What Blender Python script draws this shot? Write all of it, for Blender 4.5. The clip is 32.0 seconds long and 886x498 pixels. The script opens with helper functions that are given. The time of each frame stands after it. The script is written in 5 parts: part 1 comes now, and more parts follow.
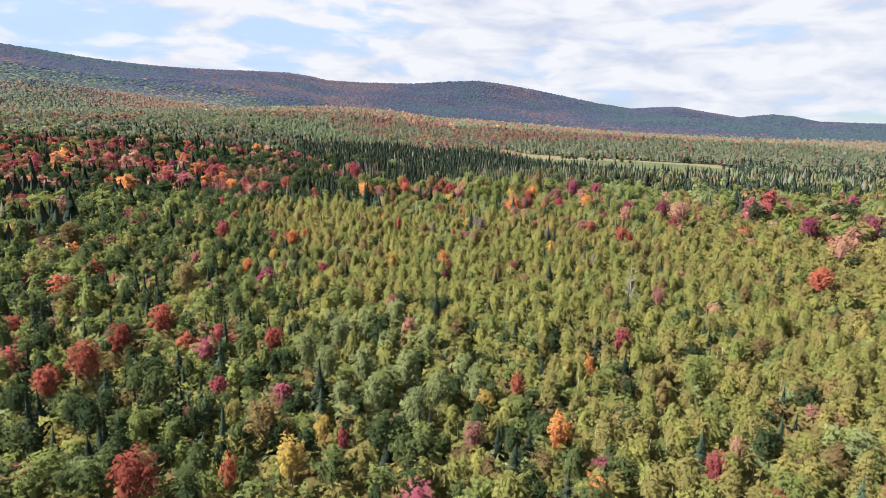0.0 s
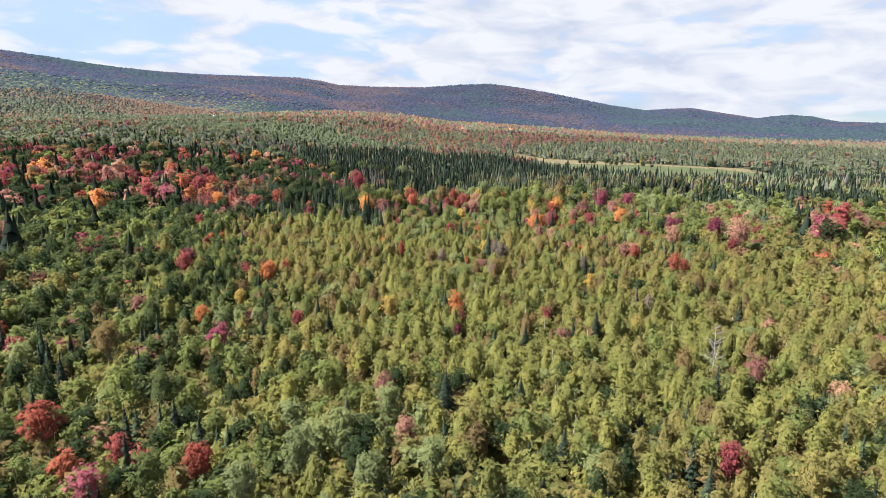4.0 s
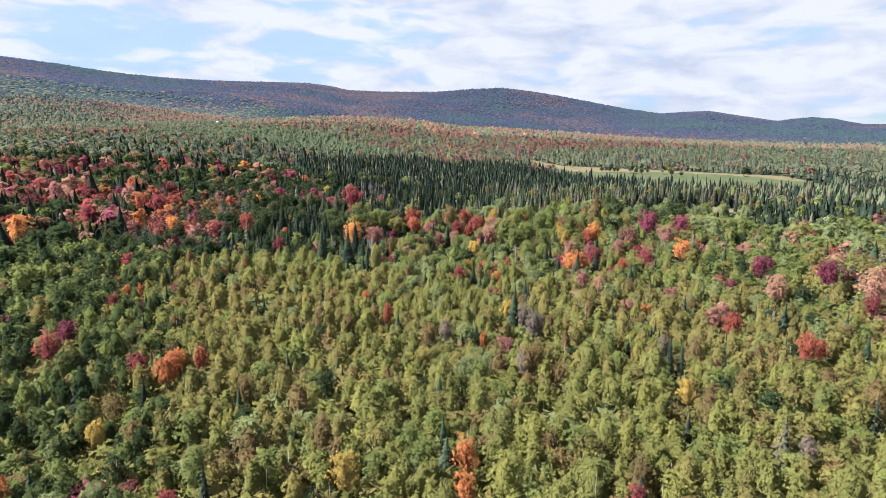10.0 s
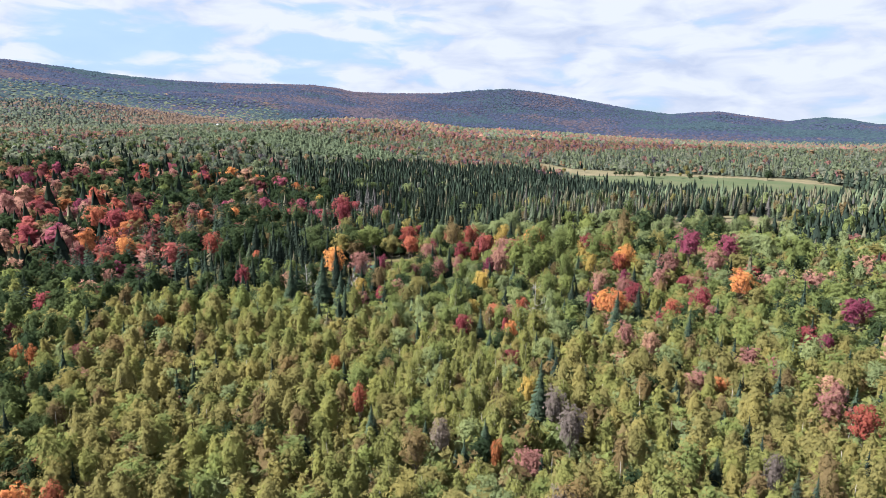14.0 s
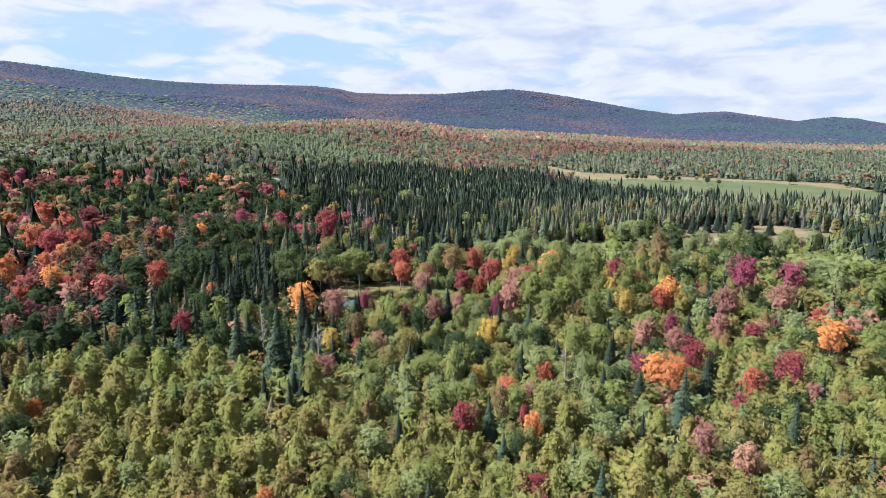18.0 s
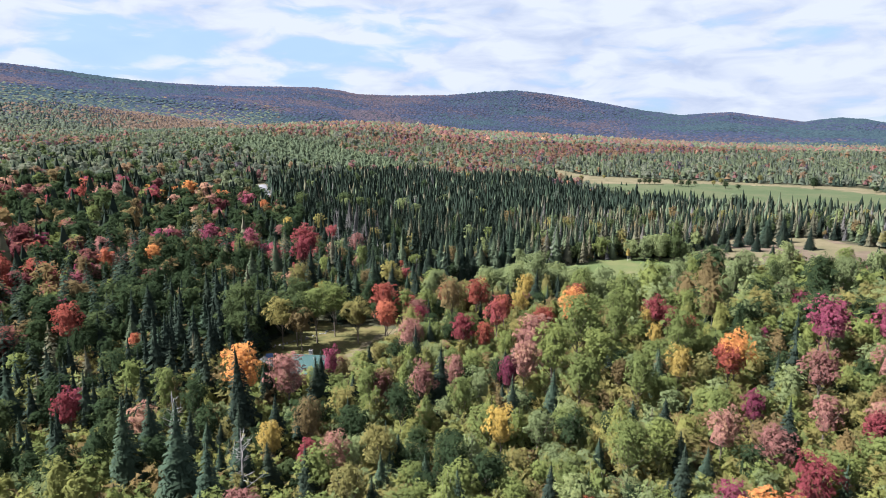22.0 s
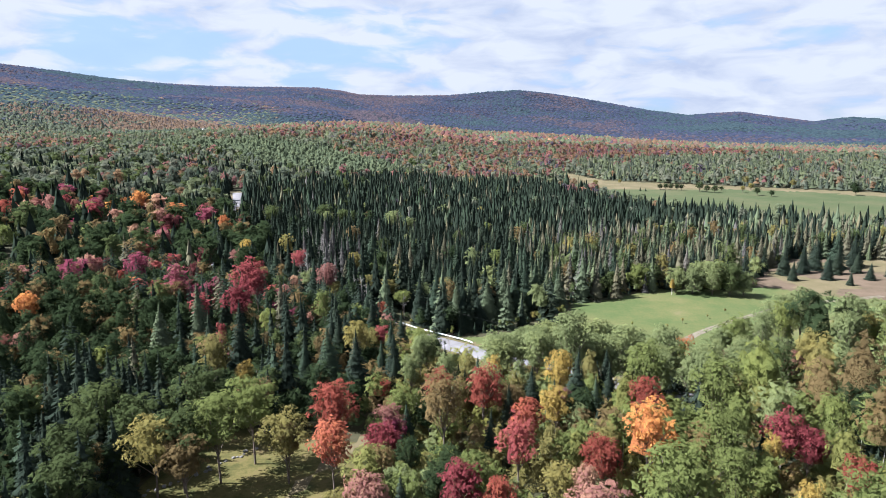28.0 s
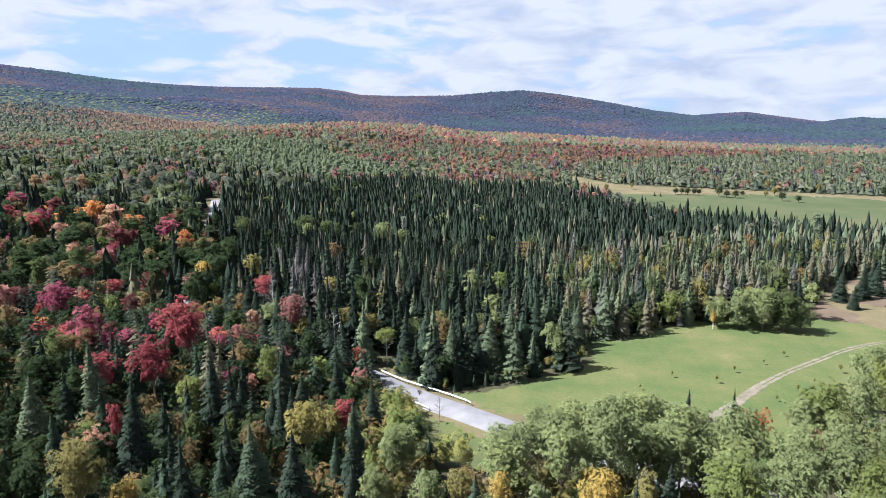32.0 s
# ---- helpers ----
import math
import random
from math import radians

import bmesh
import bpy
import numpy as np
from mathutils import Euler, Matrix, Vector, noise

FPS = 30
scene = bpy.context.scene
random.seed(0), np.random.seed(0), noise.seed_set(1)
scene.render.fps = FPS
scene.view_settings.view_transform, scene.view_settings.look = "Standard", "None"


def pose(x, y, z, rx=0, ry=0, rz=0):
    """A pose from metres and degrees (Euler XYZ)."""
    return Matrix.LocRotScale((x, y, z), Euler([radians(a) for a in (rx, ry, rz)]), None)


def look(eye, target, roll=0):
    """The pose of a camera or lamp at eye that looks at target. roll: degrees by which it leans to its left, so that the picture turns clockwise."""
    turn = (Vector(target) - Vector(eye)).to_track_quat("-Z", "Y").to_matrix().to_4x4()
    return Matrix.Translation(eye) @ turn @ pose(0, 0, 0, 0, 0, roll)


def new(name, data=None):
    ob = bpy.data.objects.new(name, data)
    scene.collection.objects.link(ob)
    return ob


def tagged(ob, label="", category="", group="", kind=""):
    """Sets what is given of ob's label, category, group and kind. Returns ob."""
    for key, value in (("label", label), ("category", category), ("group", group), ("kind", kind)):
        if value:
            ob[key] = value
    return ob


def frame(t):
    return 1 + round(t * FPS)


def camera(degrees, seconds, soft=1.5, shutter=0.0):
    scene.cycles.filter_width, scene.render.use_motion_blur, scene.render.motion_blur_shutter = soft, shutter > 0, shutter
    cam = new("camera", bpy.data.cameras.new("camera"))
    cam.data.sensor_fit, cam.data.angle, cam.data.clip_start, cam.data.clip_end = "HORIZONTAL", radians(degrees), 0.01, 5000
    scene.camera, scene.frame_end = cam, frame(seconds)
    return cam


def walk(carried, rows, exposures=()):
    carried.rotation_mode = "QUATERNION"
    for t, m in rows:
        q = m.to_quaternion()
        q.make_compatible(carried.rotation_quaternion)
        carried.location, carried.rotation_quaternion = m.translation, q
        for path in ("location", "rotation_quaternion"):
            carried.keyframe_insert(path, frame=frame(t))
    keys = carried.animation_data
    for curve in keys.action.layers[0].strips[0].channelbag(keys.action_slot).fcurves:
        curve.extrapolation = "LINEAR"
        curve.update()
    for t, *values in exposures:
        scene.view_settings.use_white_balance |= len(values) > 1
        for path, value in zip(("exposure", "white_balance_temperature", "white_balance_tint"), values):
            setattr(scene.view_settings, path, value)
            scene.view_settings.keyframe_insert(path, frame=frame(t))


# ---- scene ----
cam = camera(72.0, 32.0, soft=0.5)

# seconds, x, y, z, tilt below level, turn to the left, lean
PATH = [
    (0, 0.00, 0.00, 63.00, 12.48, -0.21, 1.16),
    (3, -0.03, 29.58, 62.68, 12.25, 0.68, 0.72),
    (6, 0.12, 59.95, 62.67, 12.00, 1.38, 0.45),
    (9, 0.32, 90.52, 62.89, 11.78, 1.91, 0.26),
    (11, 0.62, 110.75, 63.03, 11.72, 2.31, 0.20),
    (13, 0.76, 130.63, 63.23, 11.64, 2.62, 0.08),
    (17, 0.58, 169.74, 63.63, 11.54, 3.01, -0.12),
    (19, 0.53, 189.45, 63.80, 11.50, 3.16, -0.18),
    (21, 0.46, 209.28, 63.85, 11.43, 3.29, -0.25),
    (23, 0.30, 229.42, 63.78, 11.36, 3.42, -0.31),
    (25, -0.01, 249.67, 63.64, 11.35, 3.50, -0.36),
    (28, -0.45, 279.91, 63.46, 11.34, 3.65, -0.41),
    (30, -0.40, 299.98, 63.35, 11.31, 3.77, -0.46),
    (32, 0.00, 320.00, 63.25, 11.27, 3.95, -0.46),
]
walk(cam, [(t, pose(x, y, z, 90 - tilt, 0, turn) @ pose(0, 0, 0, 0, 0, lean)) for t, x, y, z, tilt, turn, lean in PATH],
     exposures=[(0, 2.22, 6450, 13), (13, 2.2, 6000, 13), (21, 2.17, 5880, 13), (32, 2.12, 5800, 13)])

# ---- light: broken cloud, sun from the west ----
SUN_ELEVATION, SUN_AZIMUTH = 50, -94
world = bpy.data.worlds.new("world")
scene.world = world
world.use_nodes = True


def nodes_of(tree):
    tree.nodes.clear()
    return lambda kind, **sockets: add_node(tree, kind, sockets)


def add_node(tree, kind, sockets):
    """A node; capitalised keys set inputs by name, in_N by number, others are attributes."""
    node = tree.nodes.new(kind)
    for key, value in sockets.items():
        if key.startswith("in_"):
            slot = node.inputs[int(key[3:])]
        elif key[0].isupper():
            slot = node.inputs[key.replace("_", " ")]
        else:
            if key == "operation":
                node.operation = value
            elif key == "blend":
                node.data_type, node.blend_type = "RGBA", value
            elif key == "sky_type":
                node.sky_type = value
            continue
        if isinstance(value, bpy.types.NodeSocket):
            tree.links.new(value, slot)
        else:
            slot.default_value = value
    return node


def ramp(tree, fac, stops):
    node = tree.nodes.new("ShaderNodeValToRGB")
    tree.links.new(fac, node.inputs[0])
    e = node.color_ramp.elements
    while len(e) < len(stops):
        e.new(0.5)
    for s, (p, c) in zip(e, stops):
        s.position, s.color = p, (*c, 1) if len(c) == 3 else c
    return node.outputs[0]


def build_sky():
    tree = world.node_tree
    N = nodes_of(tree)
    way = N("ShaderNodeTexCoord").outputs["Generated"]
    sky = N("ShaderNodeTexSky", sky_type="NISHITA")
    sky.sun_disc, sky.sun_elevation, sky.sun_rotation = False, radians(SUN_ELEVATION), radians(SUN_AZIMUTH)
    sky.altitude, sky.dust_density = 300, 1.0
    xyz = N("ShaderNodeSeparateXYZ", in_0=way).outputs
    # rows of flat-bottomed fair-weather cloud, drawn out sideways
    flat = N("ShaderNodeVectorMath", operation="MULTIPLY", in_0=way, in_1=(1.0, 1.0, 3.3)).outputs[0]
    big = N("ShaderNodeTexNoise", Vector=flat, Scale=4.4, Detail=2.0, Roughness=0.5).outputs[0]
    fine = N("ShaderNodeTexNoise", Vector=flat, Scale=11.0, Detail=6.0, Roughness=0.5, Distortion=0.4).outputs[0]
    both = N("ShaderNodeMath", operation="MULTIPLY_ADD", in_0=big, in_1=0.9, in_2=fine).outputs[0]
    # the cloud sheet thickens to the east
    both = N("ShaderNodeMath", operation="MULTIPLY_ADD", in_0=xyz[0], in_1=0.17, in_2=both).outputs[0]
    cover = ramp(tree, both, [(0.75, (0, 0, 0)), (0.95, (1, 1, 1))])
    # near the skyline the cloud decks close up
    low = N("ShaderNodeMapRange", Value=xyz[2], From_Min=0.0, From_Max=0.10, To_Min=0.45, To_Max=0.12).outputs[0]
    cover = N("ShaderNodeMath", operation="MAXIMUM", in_0=cover, in_1=low).outputs[0]
    shade = ramp(tree, fine, [(0.34, (0.66, 0.73, 0.87)), (0.60, (0.93, 0.965, 1.0))])
    clear = N("ShaderNodeVectorMath", operation="MINIMUM", in_0=sky.outputs[0], in_1=(2.35, 3.25, 4.4)).outputs[0]
    a = N("ShaderNodeBackground", Color=clear, Strength=0.051).outputs[0]
    b = N("ShaderNodeBackground", Color=shade, Strength=0.208).outputs[0]
    mix = N("ShaderNodeMixShader", in_0=cover, in_1=a, in_2=b).outputs[0]
    N("ShaderNodeOutputWorld", Surface=mix)


build_sky()
sun = new("sun", bpy.data.lights.new("sun", "SUN"))
sun.data.energy, sun.data.angle, sun.data.color = 5.0, radians(0.6), (1.0, 0.95, 0.88)
a, e = radians(SUN_AZIMUTH), radians(SUN_ELEVATION)
sun.matrix_world = look((math.sin(a) * 300 * math.cos(e), 300 + math.cos(a) * 300 * math.cos(e), 300 * math.sin(e)), (0, 300, 0))

# ---- materials ----


def material(name):
    m = bpy.data.materials.new(name)
    m.use_nodes = True
    return m, m.node_tree, nodes_of(m.node_tree)


def foliage(name, colour, leaf=0.0, spread=0.15, glow=0.5, lean=(1.06, 1.0, 0.88), cover=0.45):
    """Leaves: varied spray by spray, tree by tree and in drifts; light passes through them.
    leaf: leaves to the metre, for sprays that are broken up into single leaves; 0 for closed canopy."""
    m, tree, N = material(name)
    isle = N("ShaderNodeNewGeometry").outputs["Random Per Island"]
    single = N("ShaderNodeSeparateColor", in_0=N("ShaderNodeObjectInfo").outputs["Color"]).outputs[0]
    stand_tone = N("ShaderNodeAttribute")
    stand_tone.attribute_name = "tone"
    tone = N("ShaderNodeMath", operation="ADD", in_0=single, in_1=stand_tone.outputs["Fac"]).outputs[0]
    place = N("ShaderNodeTexCoord").outputs["Object"]
    drift = N("ShaderNodeTexNoise", Vector=place, Scale=0.22, Detail=2.0).outputs[0]
    grain = N("ShaderNodeTexNoise", Vector=place, Scale=max(leaf, 0.8), Detail=1.0, Roughness=0.6).outputs[0]
    s = N("ShaderNodeMath", operation="MULTIPLY_ADD", in_0=drift, in_1=0.8, in_2=isle).outputs[0]
    s = N("ShaderNodeMath", operation="MULTIPLY_ADD", in_0=tone, in_1=1.7, in_2=s).outputs[0]
    s = N("ShaderNodeMath", operation="MULTIPLY_ADD", in_0=grain, in_1=0.8, in_2=s).outputs[0]
    s = N("ShaderNodeMath", operation="DIVIDE", in_0=s, in_1=4.5).outputs[0]
    lo = [c * (1 - 1.4 * spread) for c in colour]
    hi = [min(1, c * (1 + 1.4 * spread) * k) for c, k in zip(colour, lean)]
    col = ramp(tree, s, [(0.22, lo), (0.48, colour), (0.74, hi)])
    if leaf:
        out = N("ShaderNodeAttribute")
        out.attribute_name = "outward"
        facing = N("ShaderNodeVectorTransform", Vector=out.outputs["Vector"])
        facing.vector_type, facing.convert_from, facing.convert_to = "NORMAL", "OBJECT", "WORLD"
        tilt = N("ShaderNodeBump", Strength=0.22, Distance=0.12 if leaf > 4 else 0.3, Height=grain, Normal=facing.outputs[0]).outputs[0]
    else:
        tilt = N("ShaderNodeBump", Strength=0.25, Distance=1.0, Height=grain).outputs[0]
    d = N("ShaderNodeBsdfDiffuse", Color=col, Normal=tilt).outputs[0]
    t = N("ShaderNodeBsdfTranslucent", Color=col, Normal=tilt).outputs[0]
    body = N("ShaderNodeMixShader", in_0=glow, in_1=d, in_2=t).outputs[0]
    if leaf and cover:
        holes = N("ShaderNodeTexNoise", Vector=place, Scale=leaf * 0.9, Detail=1.0, Roughness=0.5, Distortion=0.4).outputs[0]
        keep = N("ShaderNodeMath", operation="GREATER_THAN", in_0=holes, in_1=cover).outputs[0]
        clear = N("ShaderNodeBsdfTransparent").outputs[0]
        body = N("ShaderNodeMixShader", in_0=keep, in_1=clear, in_2=body).outputs[0]
    N("ShaderNodeOutputMaterial", Surface=body)
    return m


def surface(name, stops, scale=1.0, rough=0.8, bump=0.3, metallic=0.0, fine=12.0, stretch=None):
    """A surface whose colour drifts through stops at a coarse and a fine scale, with relief."""
    m, tree, N = material(name)
    place = N("ShaderNodeTexCoord").outputs["Object"]
    if stretch:
        place = N("ShaderNodeVectorMath", operation="MULTIPLY", in_0=place, in_1=stretch).outputs[0]
    coarse = N("ShaderNodeTexNoise", Vector=place, Scale=scale, Detail=4.0, Roughness=0.6).outputs[0]
    grain = N("ShaderNodeTexNoise", Vector=place, Scale=scale * fine, Detail=3.0, Roughness=0.65).outputs[0]
    s = N("ShaderNodeMath", operation="MULTIPLY_ADD", in_0=grain, in_1=0.45, in_2=coarse).outputs[0]
    s = N("ShaderNodeMath", operation="SUBTRACT", in_0=s, in_1=0.22).outputs[0]
    col = ramp(tree, s, stops)
    bmp = N("ShaderNodeBump", Strength=bump, Distance=0.1, Height=grain).outputs[0]
    p = N("ShaderNodeBsdfPrincipled", Base_Color=col, Roughness=rough, Metallic=metallic, Normal=bmp, Specular_IOR_Level=0.2)
    N("ShaderNodeOutputMaterial", Surface=p.outputs[0])
    return m


COLOURS = {
    "olive": (0.168, 0.152, 0.056),
    "lime": (0.160, 0.166, 0.054),
    "green": (0.128, 0.154, 0.052),
    "grey_green": (0.152, 0.182, 0.082),
    "forest_green": (0.060, 0.080, 0.033),
    "deep_green": (0.030, 0.046, 0.022),
    "needle": (0.0165, 0.0235, 0.0175),
    "needle_blue": (0.0245, 0.0365, 0.0250),
    "needle_tan": (0.080, 0.078, 0.052),
    "needle_grey": (0.070, 0.068, 0.065),
    "needle_pine": (0.064, 0.082, 0.050),
    "red": (0.250, 0.070, 0.052),
    "crimson": (0.205, 0.050, 0.058),
    "magenta": (0.190, 0.048, 0.080),
    "maroon": (0.120, 0.042, 0.044),
    "pink": (0.250, 0.120, 0.104),
    "orange": (0.385, 0.145, 0.062),
    "yellow": (0.330, 0.240, 0.070),
    "russet": (0.140, 0.104, 0.050),
    "bare": (0.150, 0.124, 0.108),
    # woods across the valley: leaf colours paled and dulled with haze
    "far_haze_green": (0.118, 0.142, 0.086),
    "far_haze_grey": (0.138, 0.150, 0.112),
    "far_haze_dark": (0.080, 0.098, 0.074),
    "far_haze_rose": (0.170, 0.088, 0.084),
    "far_haze_rust": (0.165, 0.112, 0.070),
    # wooded slopes and hills: blue haze mixed into the leaf colours
    "slope_haze_green": (0.104, 0.126, 0.092),
    "slope_haze_dark": (0.062, 0.082, 0.080),
    "slope_haze_rust": (0.158, 0.116, 0.088),
    "hill_haze_violet": (0.050, 0.062, 0.104),
    "hill_haze_green": (0.046, 0.072, 0.090),
    "hill_haze_rust": (0.084, 0.072, 0.092),
}
LEAF_ORDER = list(COLOURS)


def palette(suffix, leaf, holes=True):
    made = {}
    for k, c in COLOURS.items():
        needle = k.startswith("needle")
        mottled = k in ("red", "crimson", "pink", "orange", "maroon", "magenta")
        made[k] = foliage(k + suffix, [v * 1.3 for v in c] if k in ("needle", "needle_blue") and leaf > 4 else c, leaf * 1.4 if needle else leaf, glow=0.08 if needle else 0.52, cover=0.0 if not holes else (0.38 if leaf > 4 else 0.0) if needle else 0.465, spread=0.24 if mottled else 0.15, lean=(1.12, 1.45, 1.0) if mottled else (1.06, 1.0, 0.88))
    return made


LEAF, TWIG, SPRAY, BOUGH = palette("_leaf", 8.0), palette("_twig", 5.0), palette("_spray", 3.0), palette("_bough", 1.2, False)
BARK = surface("bark_grey", [(0.3, (0.07, 0.055, 0.045)), (0.7, (0.17, 0.14, 0.12))], 3.0, 0.95, 0.6, stretch=(1, 1, 0.3))
BIRCH_BARK = surface("bark_white", [(0.25, (0.14, 0.125, 0.11)), (0.5, (0.36, 0.34, 0.30)), (0.8, (0.50, 0.48, 0.44))], 2.0, 0.8, 0.3)
DEAD_WOOD = surface("dead_wood", [(0.3, (0.167, 0.155, 0.143)), (0.7, (0.298, 0.285, 0.267))], 2.0, 0.9, 0.4)
FOREST_FLOOR = surface("forest_floor", [(0.2, (0.016, 0.017, 0.008)), (0.5, (0.031, 0.031, 0.015)), (0.8, (0.053, 0.044, 0.025))], 0.12, 1.0, 0.6)
MEADOW = surface("meadow_grass", [(0.2, (0.029, 0.050, 0.012)), (0.42, (0.045, 0.063, 0.020)), (0.60, (0.068, 0.074, 0.026)), (0.82, (0.103, 0.089, 0.046))], 0.05, 1.0, 0.5, fine=25)
DRY_GRASS = surface("dry_grass", [(0.2, (0.052, 0.050, 0.022)), (0.5, (0.080, 0.068, 0.035)), (0.85, (0.125, 0.098, 0.060))], 0.06, 1.0, 0.5, fine=25)
LAWN = surface("lawn", [(0.25, (0.024, 0.030, 0.008)), (0.45, (0.050, 0.048, 0.014)), (0.58, (0.076, 0.066, 0.022)), (0.8, (0.080, 0.056, 0.030))], 0.22, 1.0, 0.5, fine=9)
FIELD = surface("far_field_grass", [(0.2, (0.026, 0.038, 0.013)), (0.45, (0.036, 0.048, 0.018)), (0.65, (0.050, 0.055, 0.024)), (0.85, (0.075, 0.066, 0.036))], 0.02, 1.0, 0.4, fine=20)
# hill ground with the blue of distant haze put into its colour
HAZY_HILL_FLOOR = surface("hazy_hill_brush", [(0.36, (0.014, 0.026, 0.027)), (0.46, (0.012, 0.022, 0.032)), (0.58, (0.015, 0.019, 0.034)), (0.74, (0.030, 0.021, 0.028))], 0.0028, 1.0, 0.1, fine=9)
SAND = surface("sandy_track", [(0.2, (0.071, 0.064, 0.041)), (0.5, (0.109, 0.096, 0.071)), (0.85, (0.158, 0.139, 0.109))], 0.4, 1.0, 0.4)
BROWN_SOIL = surface("brown_soil", [(0.2, (0.042, 0.038, 0.020)), (0.45, (0.070, 0.052, 0.034)), (0.85, (0.105, 0.076, 0.054))], 0.12, 1.0, 0.5, fine=20)
SCRUB = surface("scrub_floor", [(0.2, (0.050, 0.050, 0.022)), (0.5, (0.088, 0.082, 0.036)), (0.8, (0.120, 0.104, 0.056))], 0.3, 1.0, 0.6)
ROAD = surface("road_chipseal", [(0.2, (0.098, 0.098, 0.102)), (0.5, (0.132, 0.129, 0.136)), (0.85, (0.170, 0.167, 0.174))], 0.25, 0.9, 0.3, fine=30)

# ---- terrain ----


def rise(a, b, v):
    u = np.clip((v - a) / (b - a), 0, 1)
    return u * u * (3 - 2 * u)


def speckle(x, y, size, seed):
    """Smooth noise in 0..1 with patches of that size."""
    x, y = np.asarray(x, float) / size, np.asarray(y, float) / size
    i, j = np.floor(x), np.floor(y)
    u, v = x - i, y - j
    u, v = u * u * (3 - 2 * u), v * v * (3 - 2 * v)

    def lattice(p, q):
        s = np.sin(p * 127.1 + q * 311.7 + seed * 74.7) * 43758.5453
        return s - np.floor(s)
    return ((lattice(i, j) * (1 - u) + lattice(i + 1, j) * u) * (1 - v) + (lattice(i, j + 1) * (1 - u) + lattice(i + 1, j + 1) * u) * v)


# the skyline: bearing in degrees, height of the crest in metres
CREST_BEARING = [-60, -52, -45, -38.5, -35, -31, -27, -22.8, -18, -15, -13, -11.3, -8, -3, 0.6, 3.5, 6.2, 9.1, 12.1, 15, 18.1, 20, 22.1, 24.5, 27.5, 28.5, 30, 31.7, 33.5, 38, 60]
CREST_HEIGHT = [500, 470, 432, 396, 372, 338, 318, 310, 310, 308, 292, 268, 260, 262, 282, 288, 265, 232, 192, 154, 124, 134, 139, 112, 80, 92, 102, 92, 66, 60, 50]


def ground_height(x, y):
    x, y = np.asarray(x, float), np.asarray(y, float)
    along = y + 0.66 * np.clip(x, -45, 80)
    z = 16.0 - 4.5 * rise(255, 335, y) - 2.0 * rise(340, 400, y) - 9.5 * rise(400, 438, along)
    z = z + 30 * np.tanh(np.clip(-x - 20, 0, None) / 257) * rise(250, 600, y) + 28 * rise(500, 1500, -x)
    z = z + 48 * np.exp(-((x + 150) / 620) ** 2 - ((y - 1750) / 520) ** 2)
    far = np.hypot(x, y - 320)
    bearing = np.degrees(np.arctan2(x, y - 320))
    top = np.interp(bearing, CREST_BEARING, CREST_HEIGHT) - 6
    start = 2450 - 850 * (1 - rise(-40, 5, bearing))
    up = np.clip((far - start) / (3900 - start), 0, 1)
    up = np.where(y < 320, 0, up)
    up = up ** 1.08 * (1 - 0.35 * np.clip((far - 3900) / 900, 0, 1))
    wild = (speckle(x, y, 420, 3) - 0.5) * 60 + (speckle(x, y, 170, 4) - 0.5) * 22
    z = z * (1 - up) + top * up + wild * up * (1 - np.clip(up, 0, 1)) * 2.2
    return z


def inside(x, y, outline):
    x, y = np.asarray(x, float), np.asarray(y, float)
    hit = np.zeros(x.shape, bool)
    n = len(outline)
    for k in range(n):
        (x0, y0), (x1, y1) = outline[k], outline[(k + 1) % n]
        if y0 == y1:
            continue
        hit ^= ((y0 > y) != (y1 > y)) & (x < (x1 - x0) * (y - y0) / (y1 - y0) + x0)
    return hit


def off_line(x, y, line):
    """The distance from a broken line."""
    x, y = np.asarray(x, float), np.asarray(y, float)
    best = np.full(x.shape, 1e9)
    for (x0, y0), (x1, y1) in zip(line, line[1:]):
        dx, dy = x1 - x0, y1 - y0
        u = np.clip(((x - x0) * dx + (y - y0) * dy) / (dx * dx + dy * dy), 0, 1)
        best = np.minimum(best, np.hypot(x - x0 - u * dx, y - y0 - u * dy))
    return best


ROAD_LINE = [(-178, 712), (-163, 675), (-150, 645), (-140, 605), (-132, 555), (-108, 515), (-72, 490), (-44, 476), (-25, 462), (-13, 453), (-2, 446), (10, 437), (26, 428), (50, 416), (90, 400), (150, 385)]
TRACK_LINE = [(28, 431), (42, 441), (55, 452), (63, 461), (76, 473), (90, 483), (105, 494), (122, 501), (150, 510)]
DRIVE_LINE = [(11, 437), (10, 426), (6, 415), (-3, 404), (-12, 390), (-21, 375), (-27, 362), (-29, 352)]
MEADOW_EDGE = [(-8, 458), (-3, 459), (9, 464), (28, 479), (33, 497), (47, 502), (71, 517), (110, 520), (118, 540), (150, 570), (185, 566), (205, 530), (180, 485), (140, 462), (95, 446), (61, 431), (46, 424), (22, 434), (2, 447)]
LAWN_EDGE = [(-48, 338), (-43, 332), (-28, 332), (-23, 342), (-19, 355), (-17, 372), (-25, 378), (-36, 376), (-44, 379), (-48, 374), (-49, 358), (-50, 348)]
YARD_FRONT = [(-48, 328.5), (-28, 328.5), (-22, 334), (-22, 346), (-28, 336), (-55, 336)]
YARD_LOW = [(-54, 312), (-24, 312), (-20, 328), (-56, 328)]
VERGE_EDGE = [(-19, 451), (5, 436), (7, 425), (2, 414), (-11, 414), (-14, 432)]
FIELD_EDGE = [(84, 930), (92, 850), (106, 765), (130, 712), (162, 682), (210, 656), (290, 632), (345, 640), (372, 730), (385, 850), (368, 862), (260, 912), (135, 965), (98, 1060), (78, 1050), (92, 970)]
